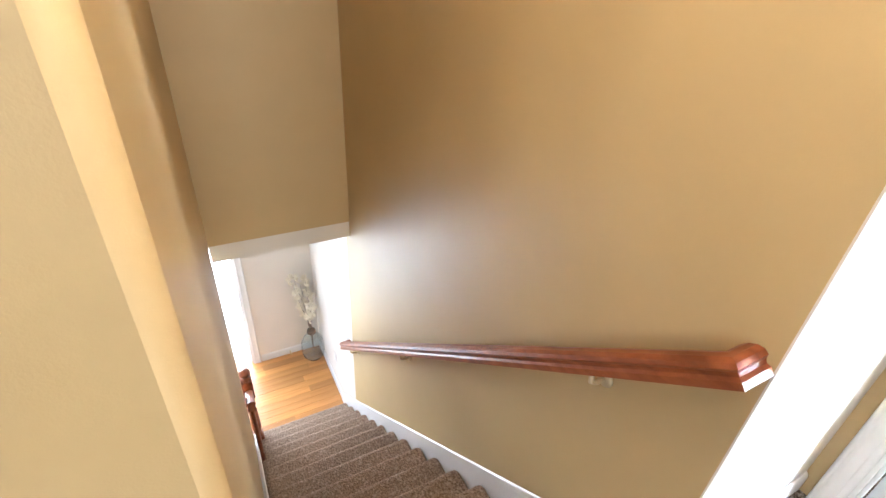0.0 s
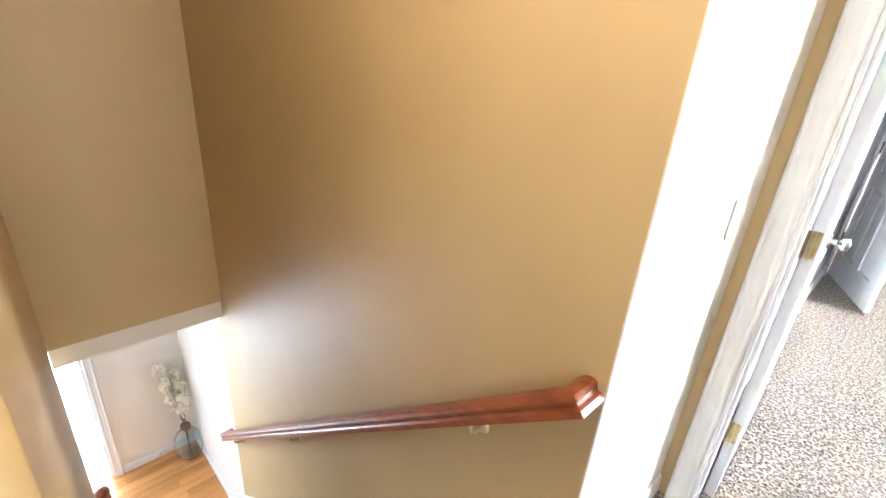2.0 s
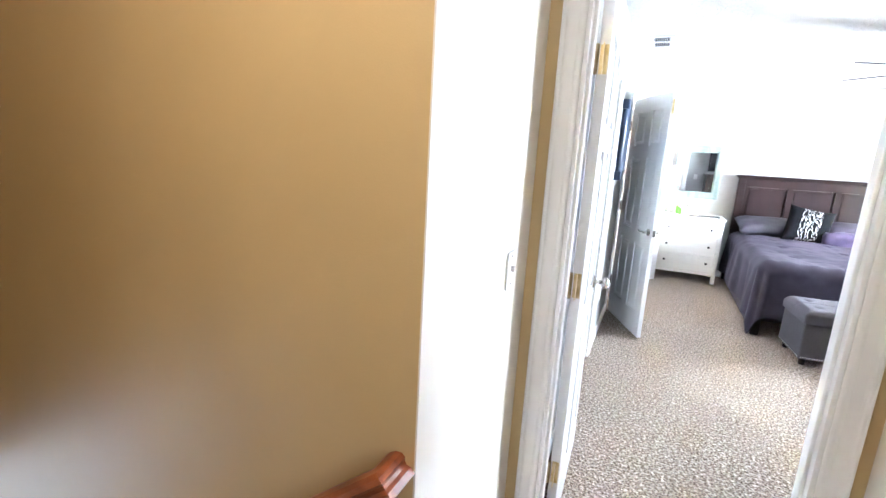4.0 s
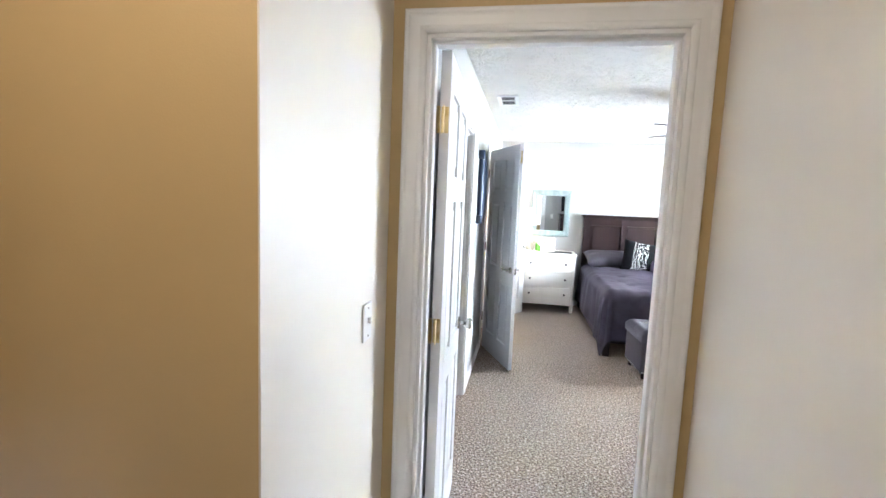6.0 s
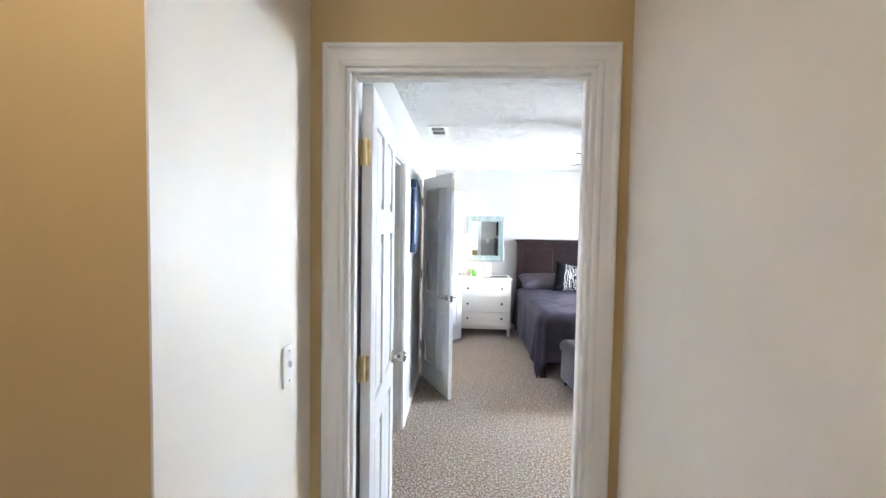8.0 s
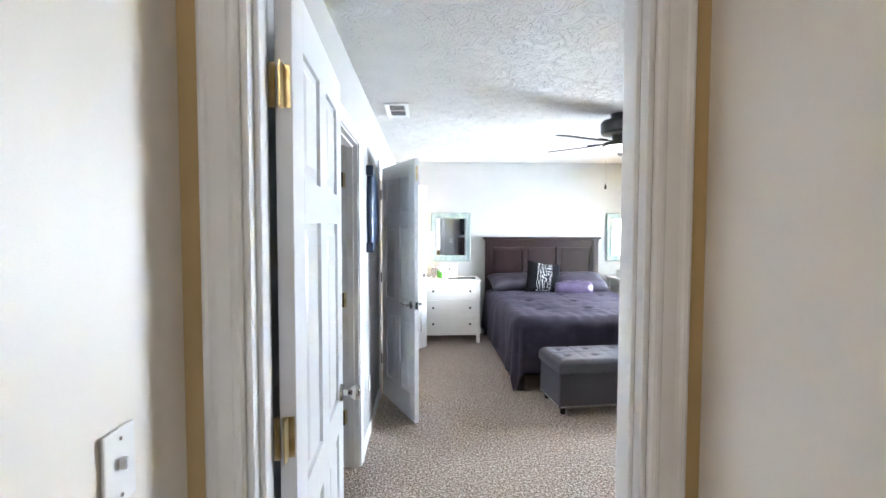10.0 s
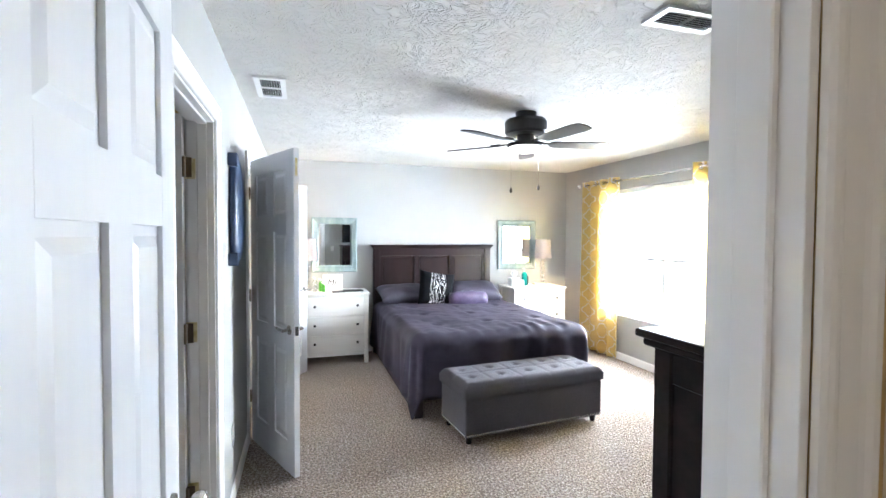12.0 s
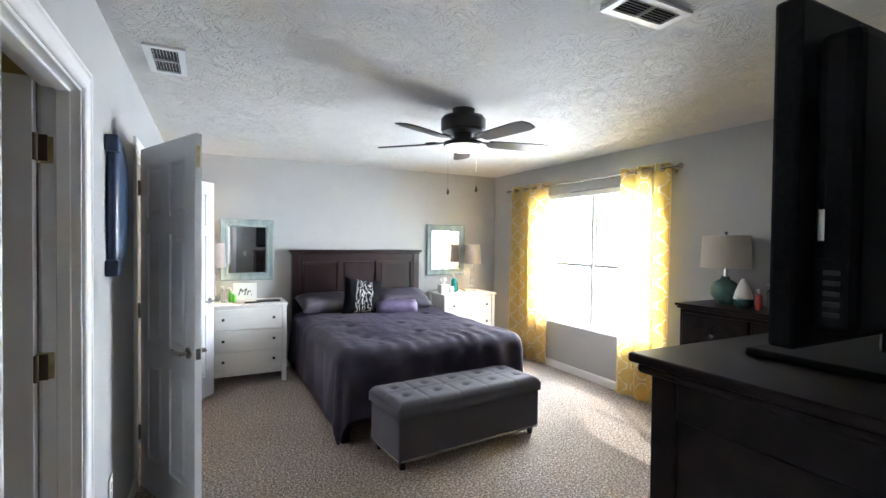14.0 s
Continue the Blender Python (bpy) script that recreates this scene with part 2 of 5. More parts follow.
def translucent(name, color, amount, pattern=None):
    m = mat(name, color, 0.8, second=tuple(c * 0.93 for c in color), scale=300, bump=0.1, bump_scale=500)
    nt = m.node_tree
    b = nt.nodes["Principled BSDF"]
    src = b.inputs["Base Color"].links[0].from_socket
    if pattern:
        # trellis of interlocking ogee rings, drawn in metres on the cloth's own coordinates
        uv = nt.nodes.new("ShaderNodeUVMap")
        sep = nt.nodes.new("ShaderNodeSeparateXYZ")
        nt.links.new(uv.outputs[0], sep.inputs[0])

        def op(kind, a, c=None):
            n = nt.nodes.new("ShaderNodeMath")
            n.operation = kind
            for i, x in enumerate((a, c)):
                if x is None:
                    continue
                if isinstance(x, (int, float)):
                    n.inputs[i].default_value = x
                else:
                    nt.links.new(x, n.inputs[i])
            return n.outputs[0]
        fx = op("MULTIPLY", sep.outputs[0], 2 * math.pi / 0.20)
        fy = op("MULTIPLY", sep.outputs[1], 2 * math.pi / 0.21)
        a = op("ADD", op("COSINE", fx), op("COSINE", fy))
        w = op("MULTIPLY", op("COSINE", op("MULTIPLY", fx, 2.0)), op("COSINE", op("MULTIPLY", fy, 2.0)))
        h = op("ADD", a, op("MULTIPLY", w, 0.35))
        line = op("LESS_THAN", op("ABSOLUTE", h), 0.21)
        mx = nt.nodes.new("ShaderNodeMix")
        mx.data_type = "RGBA"
        nt.links.new(line, mx.inputs[0])
        nt.links.new(src, mx.inputs[6])
        mx.inputs[7].default_value = (*pattern, 1)
        src = mx.outputs[2]
        nt.links.new(src, b.inputs["Base Color"])
    t = nt.nodes.new("ShaderNodeBsdfTranslucent")
    nt.links.new(src, t.inputs["Color"])
    ms = nt.nodes.new("ShaderNodeMixShader")
    ms.inputs[0].default_value = amount
    nt.links.new(b.outputs[0], ms.inputs[1])
    nt.links.new(t.outputs[0], ms.inputs[2])
    nt.links.new(ms.outputs[0], nt.nodes["Material Output"].inputs["Surface"])
    return m


M_CURTAIN = translucent("yellow_trellis_cloth", (0.84, 0.69, 0.31), 0.76, (0.92, 0.91, 0.88))
M_SHADE = translucent("taupe_lamp_shade", (0.50, 0.44, 0.40), 0.16)
M_SHADE2 = translucent("linen_lamp_shade", (0.74, 0.69, 0.63), 0.4)


def black_white_pillow():
    m = mat("black_cotton", (0.006, 0.006, 0.007), 0.9, spec=0.1)
    nt = m.node_tree
    w = nt.nodes.new("ShaderNodeTexWave")
    w.inputs["Scale"].default_value, w.inputs["Distortion"].default_value, w.inputs["Detail"].default_value = 9.0, 12.0, 2.0
    w.inputs["Detail Scale"].default_value = 2.2
    uv = nt.nodes.new("ShaderNodeTexCoord")
    nt.links.new(uv.outputs["Object"], w.inputs["Vector"])
    sp = nt.nodes.new("ShaderNodeSeparateXYZ")
    nt.links.new(uv.outputs["Object"], sp.inputs[0])
    ab = nt.nodes.new("ShaderNodeMath")
    ab.operation = "ABSOLUTE"
    nt.links.new(sp.outputs[0], ab.inputs[0])
    lt = nt.nodes.new("ShaderNodeMath")
    lt.operation = "LESS_THAN"
    lt.inputs[1].default_value = 0.095
    nt.links.new(ab.outputs[0], lt.inputs[0])
    gt = nt.nodes.new("ShaderNodeMath")
    gt.operation = "GREATER_THAN"
    gt.inputs[1].default_value = 0.92
    nt.links.new(w.outputs["Fac"], gt.inputs[0])
    mu = nt.nodes.new("ShaderNodeMath")
    mu.operation = "MULTIPLY"
    nt.links.new(gt.outputs[0], mu.inputs[0])
    nt.links.new(lt.outputs[0], mu.inputs[1])
    mx = nt.nodes.new("ShaderNodeMix")
    mx.data_type = "RGBA"
    nt.links.new(mu.outputs[0], mx.inputs[0])
    mx.inputs[6].default_value = (0.006, 0.006, 0.007, 1)
    mx.inputs[7].default_value = (0.72, 0.70, 0.68, 1)
    nt.links.new(mx.outputs[2], nt.nodes["Principled BSDF"].inputs["Base Color"])
    return m


M_BW = black_white_pillow()

# ---- mesh helpers ----
def part(name, bm, material, parent=None, label="", smooth=False):
    me = bpy.data.meshes.new(name)
    bm.normal_update()
    bm.to_mesh(me)
    bm.free()
    me.materials.append(material)
    if smooth:
        for p in me.polygons:
            p.use_smooth = True
    ob = new(name, me)
    if parent:
        ob.parent = parent
    if label:
        tagged(ob, label)
    return ob


def thing(name, label, category, m=None, group="", kind=""):
    ob = new(name)
    ob.empty_display_size = 0.1
    if m is not None:
        ob.matrix_world = m
    return tagged(ob, label, category, group, kind)


def setting(ob, label, category):
    return tagged(ob, label, category, kind="structure")


def box(x0, y0, z0, x1, y1, z1, bevel=0.0, seg=1, bm=None, m=None):
    bm = bm or bmesh.new()
    r = bmesh.ops.create_cube(bm, size=1)
    vs = r["verts"]
    bmesh.ops.scale(bm, vec=(x1 - x0, y1 - y0, z1 - z0), verts=vs)
    bmesh.ops.translate(bm, vec=((x0 + x1) / 2, (y0 + y1) / 2, (z0 + z1) / 2), verts=vs)
    if bevel:
        es = list({e for v in vs for e in v.link_edges})
        out = bmesh.ops.bevel(bm, geom=es, offset=bevel, segments=seg, affect="EDGES", profile=0.5)
        vs = list({v for f in out["faces"] for v in f.verts} | {v for v in vs if v.is_valid})
    if m is not None:
        bmesh.ops.transform(bm, matrix=m, verts=vs)
    return bm


def cyl(r0, r1, z0, z1, n=16, bm=None, m=None):
    bm = bm or bmesh.new()
    r = bmesh.ops.create_cone(bm, cap_ends=True, segments=n, radius1=r0, radius2=r1, depth=z1 - z0)
    bmesh.ops.translate(bm, vec=(0, 0, (z0 + z1) / 2), verts=r["verts"])
    if m is not None:
        bmesh.ops.transform(bm, matrix=m, verts=r["verts"])
    return bm


def lathe(profile, n=24, bm=None, m=None):
    """A turned solid from (radius, height) pairs."""
    bm = bm or bmesh.new()
    rings = []
    for r, z in profile:
        rings.append([bm.verts.new((max(r, 1e-4) * math.cos(2 * math.pi * i / n), max(r, 1e-4) * math.sin(2 * math.pi * i / n), z)) for i in range(n)])
    for a, b in zip(rings, rings[1:]):
        for i in range(n):
            bm.faces.new((a[i], a[(i + 1) % n], b[(i + 1) % n], b[i]))
    bm.faces.new(rings[0][::-1])
    bm.faces.new(rings[-1])
    if m is not None:
        bmesh.ops.transform(bm, matrix=m, verts=[v for g in rings for v in g])
    return bm


def ball(r, m, n=12, bm=None, scale=(1, 1, 1)):
    bm = bm or bmesh.new()
    q = bmesh.ops.create_uvsphere(bm, u_segments=n, v_segments=max(6, n * 2 // 3), radius=r)
    bmesh.ops.scale(bm, vec=scale, verts=q["verts"])
    bmesh.ops.transform(bm, matrix=m, verts=q["verts"])
    return bm


def extrude_profile(pts, length, m, bm=None):
    """A bar along local x from 0 to length with the (y, z) outline pts."""
    bm = bm or bmesh.new()
    a = [bm.verts.new((0, y, z)) for y, z in pts]
    b = [bm.verts.new((length, y, z)) for y, z in pts]
    k = len(pts)
    for i in range(k):
        bm.faces.new((a[i], a[(i + 1) % k], b[(i + 1) % k], b[i]))
    bm.faces.new(a[::-1])
    bm.faces.new(b)
    bmesh.ops.recalc_face_normals(bm, faces=bm.faces[:])
    bmesh.ops.transform(bm, matrix=m, verts=a + b)
    return bm


def tube(points, r, n=8, bm=None):
    """A round bar through points."""
    bm = bm or bmesh.new()
    rings = []
    pts = [Vector(p) for p in points]
    for i, p in enumerate(pts):
        d = (pts[min(i + 1, len(pts) - 1)] - pts[max(i - 1, 0)]).normalized()
        q = d.to_track_quat("Z", "Y")
        rr = r[i] if isinstance(r, (list, tuple)) else r
        rings.append([bm.verts.new(p + q @ Vector((rr * math.cos(2 * math.pi * j / n), rr * math.sin(2 * math.pi * j / n), 0))) for j in range(n)])
    for a, b in zip(rings, rings[1:]):
        for j in range(n):
            bm.faces.new((a[j], a[(j + 1) % n], b[(j + 1) % n], b[j]))
    bm.faces.new(rings[0][::-1])
    bm.faces.new(rings[-1])
    return bm


# ---- plan ----
XW, YW, YL, XC = -0.112, -0.732, -1.63, -0.30           # hall wall, the two stair walls
H = 2.44                                      # ceilings
BX0, BX1, BY0, BY1 = -0.065, 4.05, 0.115, 5.69    # bedroom
ZL, XH, ZH = -2.475, -2.673, -0.093           # lower floor, header over the stairs
X0, RUN, RISE = -0.203, 0.201, 0.165          # stairs
HX1 = 0.885                                   # hall's far side wall


def wall(name, pieces, material, label):
    """One wall of solid blocks that butt end to end."""
    bm = bmesh.new()
    for p in pieces:
        box(*p, bm=bm)
    return setting(part(name, bm, material), label, "wall")


# bedroom walls, with their openings
wall("wall_bedroom_left", [(-0.18, 0.115, 0, BX0, 1.28, H), (-0.18, 1.28, 2.04, BX0, 2.03, H), (-0.18, 2.03, 0, BX0, 3.30, H),
                           (-0.18, 3.30, 2.04, BX0, 4.03, H), (-0.18, 4.03, 0, BX0, 4.38, H), (-0.18, 4.38, 2.04, BX0, 5.09, H), (-0.18, 5.09, 0, BX0, 5.69, H)], M_GREY,
     "pale grey painted bedroom wall with three doorways")
wall("wall_bedroom_far", [(-0.18, 5.69, 0, 4.20, 5.82, H)], M_GREY, "pale grey painted wall behind the bed")
WY0, WY1, WZ0, WZ1 = 2.92, 4.74, 0.56, 2.09
wall("wall_bedroom_window", [(BX1, 0.115, 0, 4.20, WY0, H), (BX1, WY1, 0, 4.20, 5.69, H), (BX1, WY0, 0, 4.20, WY1, WZ0), (BX1, WY0, WZ1, 4.20, WY1, H)], M_GREY,
     "pale grey painted wall with the wide window")
DJ0, DJ1 = 0.008, 0.783                          # entry doorway
wall("wall_bedroom_entry", [(0.892, 0.058, 0, 4.20, 0.115, H), (BX0, 0.058, 0, DJ0, 0.115, H), (DJ1, 0.058, 0, 0.892, 0.115, H), (DJ0, 0.058, 2.060, DJ1, 0.115, H)], M_GREY,
     "pale grey bedroom side of the entry wall")
wall("wall_hall_end", [(XW + 0.0003, 0, 0, DJ0, 0.058, H), (DJ1, 0, 0, HX1, 0.058, H), (DJ0, 0, 2.060, DJ1, 0.058, H)], M_TAN, "tan painted wall round the bedroom doorway")
# the switch wall is skewed slightly to fit the camera's view
XS = XW + 0.013
bm = bmesh.new()
foot = [(XW - 0.07, YW + 0.1), (XW - 0.004, YW + 0.1), (XW - 0.004, YW + 0.0004), (XW, YW + 0.0004), (XS, 0.05), (XW - 0.07, 0.05)]
lo_ring = [bm.verts.new((x, y, 0)) for x, y in foot]
hi_ring = [bm.verts.new((x, y, H)) for x, y in foot]
for i in range(6):
    bm.faces.new((lo_ring[i], lo_ring[(i + 1) % 6], hi_ring[(i + 1) % 6], hi_ring[i]))
bm.faces.new(lo_ring[::-1])
bm.faces.new(hi_ring)
bmesh.ops.recalc_face_normals(bm, faces=bm.faces[:])
# Daylight is put into the pale colour of this wall and the next.
setting(part("wall_hall_switch", bm, M_CREAM), "hall wall with a light switch, coloured pale for the daylight on it", "wall")
wall("wall_hall_side", [(HX1, -1.02, 0, HX1 + 0.11, 0.058, H)], M_CREAM, "hall wall beside the bedroom doorway, coloured pale for daylight")
# Unseen wall, left open to let the side fill light in.
wall("wall_fill_room_opening", [(HX1, -4.6, 2.15, HX1 + 0.11, -1.02, H), (HX1, -4.6, 0, HX1 + 0.11, -3.6, 2.15)], M_CREAM, "unseen cream wall over the opening for the side fill light")
# stairwell
wall("wall_stair_rail_side", [(XH - 0.10, YW, ZL, XW - 0.004, YW + 0.10, H)], M_TAN, "tan painted stair wall that carries the handrail")
# Continues the rail wall; daylight is put into its paler colour.
wall("wall_lower_side_of_stairs", [(-4.14, YW, ZL, XH - 0.10, YW + 0.10, 0.08)], M_CREAM, "lower stretch of the stair wall, coloured pale for the daylight on it")
wall("wall_stair_header", [(XH - 0.13, YL, ZH, XH, YW, H)], M_TAN, "tan painted wall hung over the foot of the stairs")
# Pale colour stands for a lower edge lit from below.
wall("wall_stair_header_band", [(XH - 0.128, YL, ZH - 0.125, XH - 0.012, YW, ZH)], M_CREAM, "band under the hanging stair wall, coloured pale like an edge lit from below")
wall("wall_stair_open_side", [(XH - 0.13, YL - 0.11, ZH, XC - 0.03, YL, H), (-2.55, YL - 0.11, ZL, XC - 0.03, YL, ZH)], M_TAN,
     "tan painted stair wall with a rounded corner")
bm = cyl(0.03, 0.03, ZL, H, 32)
bmesh.ops.translate(bm, vec=(XC - 0.03, YL - 0.03, 0), verts=bm.verts[:])
setting(part("wall_bullnose_corner", bm, M_TAN, smooth=True), "rounded plaster corner of the stair wall", "wall")
wall("wall_hall_left", [(XC - 0.11, -4.6, ZL, XC, YL - 0.03, H)], M_TAN, "tan painted hall wall beyond the stairs")
# Unseen end wall; its opening only houses the fill light.
wall("wall_hall_back", [(XC - 0.11, -4.72, 0, 0.7, -4.6, H), (2.6, -4.72, 0, 7.7, -4.6, H), (0.7, -4.72, 0, 2.6, -4.6, 0.7), (0.7, -4.72, 2.1, 2.6, -4.6, H)], M_TAN, "unseen tan hall end wall with an opening for the fill light")
# Unseen room end added to hold the side fill light.
wall("wall_fill_room", [(7.6, -4.6, 0, 7.7, -2.7, H), (7.6, -0.5, 0, 7.7, 0.058, H), (7.6, -2.7, 0, 7.7, -0.5, 0.7), (7.6, -2.7, 2.1, 7.7, -0.5, H), (4.2, -0.05, 0, 7.6, 0.058, H)], M_CREAM, "unseen cream wall with an opening added for the side fill light")
# lower room
wall("wall_lower_far", [(-4.26, -1.47, ZL, -4.14, YW + 0.1, -0.02), (-4.26, -2.45, -0.35, -4.14, -1.47, -0.02), (-4.26, -4.6, ZL, -4.14, -2.45, -0.02)], M_CREAM, "cream wall of the lower room with a bright doorway")
wall("wall_lower_window", [(-4.26, -4.72, ZL, -4.14, -4.6, 0), (-4.14, -4.72, ZL, -0.3, -4.6, -2.3), (-4.14, -4.72, -0.3, -0.3, -4.6, 0), (-2.75, -4.72, -2.3, -0.3, -4.6, -0.3)], M_CREAM, "cream wall of the lower room with a tall window")
wall("wall_lower_side", [(-0.42, -4.6, ZL, -0.3, YL - 0.11, -0.25)], M_CREAM, "cream side wall of the lower room")
# floors, ceilings
bm = box(XW, -4.6, -0.22, 7.6, 0.058, 0)
box(XC, -4.6, -0.22, XW, YL, 0, bm=bm)
box(X0, YL, -0.22, XW, YW, -0.004, bm=bm)
setting(part("floor_hall", bm, M_CARPET), "beige cut-pile carpet on the upper hall", "floor")
setting(part("floor_bedroom", box(-2.0, 0.058, -0.22, 4.05, 5.69, 0), M_CARPET), "beige cut-pile bedroom carpet with flecks", "floor")
setting(part("ceiling_bedroom", box(-0.18, 0.115, H, 4.2, 5.82, H + 0.1), M_CEIL), "white stomp-textured bedroom ceiling", "ceiling")
setting(part("ceiling_hall", box(XH - 0.13, -4.72, H, 7.7, 0.115, H + 0.1), M_FLATCEIL), "flat white hall ceiling", "ceiling")
bm = box(-4.26, -4.72, -0.02, XH - 0.13, YW + 0.1, 0.08)
box(XH - 0.13, -4.72, -0.02, -0.3, YL - 0.11, 0.08, bm=bm)
setting(part("ceiling_lower_room", bm, M_FLATCEIL), "flat white ceiling of the lower room", "ceiling")
setting(part("ground", box(-60, -60, -2.9, 80, 80, -2.7), M_DIRT), "mown lawn round the house", "ground")
setting(part("backdrop_bedroom_window", box(7.6, 0.6, -2.7, 7.65, 10, 3.6), M_HAZE), "white glare of the bright sky outdoors", "backdrop")
setting(part("backdrop_lower_doorway", box(-6.2, -3.6, -2.7, -6.15, -0.9, 0.2), M_HAZE_SOFT), "white glare of the bright sky outdoors", "backdrop")
# White slab added to cover the lawn; stands for outdoor glare.
setting(part("porch_slab", box(-6.15, -3.6, -2.7, -4.26, -0.9, ZL - 0.04), M_SIDING), "white slab added outdoors to stand for glare in the doorway", "pavement")
# closet and bath behind the left wall
bm = box(-2.0, 0.115, 0, -1.9, 5.69, H)
box(-1.9, 0.115, 0, -0.18, 0.2, H, bm=bm)
box(-1.9, 5.6, 0, -0.18, 5.69, H, bm=bm)
box(-1.9, 2.55, 0, -0.18, 2.65, H, bm=bm)
box(-1.9, 4.15, 0, -0.18, 4.25, H, bm=bm)
setting(part("wall_side_rooms", bm, M_TAN), "tan walls of the closets beside the bedroom", "wall")
setting(part("ceiling_side_rooms", box(-2.0, 0.115, H, -0.18, 5.82, H + 0.1), M_FLATCEIL), "flat white closet ceiling", "ceiling")


# ---- trim ----
CASING = [(0, 0), (0.072, 0), (0.072, 0.012), (0.069, 0.017), (0.064, 0.019), (0.058, 0.018), (0.053, 0.014), (0.047, 0.012), (0.022, 0.010), (0.017, 0.012), (0.012, 0.0125), (0.006, 0.011), (0.001, 0.007)]


def door_trim(name, m, width, height, depth, label, both=True):
    """Casing on both faces, jambs and stops round an opening. Local x along the wall, y into it, z up."""
    t = thing(name, label, "door frame", m, kind="structure")
    for face in ((0, 1),) + (((depth, -1),) if both else ()):
        y, s = face
        prof = [(a, b) for a, b in CASING]
        # two legs and a head, mitred at the corners
        for name_, q in (("casing_leg", 0), ("casing_head", 1), ("casing_leg", 2)):
            bm = bmesh.new()
            rows = []
            for c in (q, q + 1):
                sx, sz = (-1, -1, 1, 1)[c], (0, 1, 1, 0)[c]
                rows.append([bm.verts.new(((0.004 if sx < 0 else width - 0.004) + sx * a, y - s * h, (height - 0.004 + a) if sz else 0.0)) for a, h in prof])
            k = len(prof)
            for e in range(k):
                bm.faces.new((rows[0][e], rows[0][(e + 1) % k], rows[1][(e + 1) % k], rows[1][e]))
            bm.faces.new(rows[0])
            bm.faces.new(rows[1][::-1])
            bmesh.ops.recalc_face_normals(bm, faces=bm.faces[:])
            part(name_, bm, M_TRIM, t)
    j = 0.016
    part("jamb", box(0.003, 0.002, 0.002, j, depth - 0.002, height - j, 0.001), M_TRIM, t)
    part("jamb", box(width - j, 0.002, 0.002, width - 0.003, depth - 0.002, height - j, 0.001), M_TRIM, t)
    part("head_jamb", box(0.003, 0.002, height - j, width - 0.003, depth - 0.002, height - 0.003, 0.001), M_TRIM, t)
    part("door_stop", box(j, 0.03, 0.002, j + 0.011, depth - 0.045, height - j - 0.011, 0.002), M_TRIM, t)
    part("door_stop", box(width - j - 0.011, 0.03, 0.002, width - j, depth - 0.045, height - j - 0.011, 0.002), M_TRIM, t)
    part("door_stop", box(j, 0.03, height - j - 0.011, width - j, depth - 0.045, height - j, 0.002), M_TRIM, t)
    return t


door_trim("door_frame_entry", pose(DJ0, 0, 0), DJ1 - DJ0, 2.060, 0.115, "white moulded casing round the bedroom doorway")
door_trim("door_frame_closet", Matrix(((0, -1, 0, BX0), (1, 0, 0, 1.28), (0, 0, 1, 0), (0, 0, 0, 1))), 0.75, 2.04, 0.115, "white moulded casing round the closet doorway")
door_trim("door_frame_bath", Matrix(((0, -1, 0, BX0), (1, 0, 0, 3.30), (0, 0, 1, 0), (0, 0, 0, 1))), 0.73, 2.04, 0.115, "white moulded casing round the bath doorway")
door_trim("door_frame_far_closet", Matrix(((0, -1, 0, BX0), (1, 0, 0, 4.38), (0, 0, 1, 0), (0, 0, 0, 1))), 0.71, 2.04, 0.115, "white moulded casing round the far closet doorway")


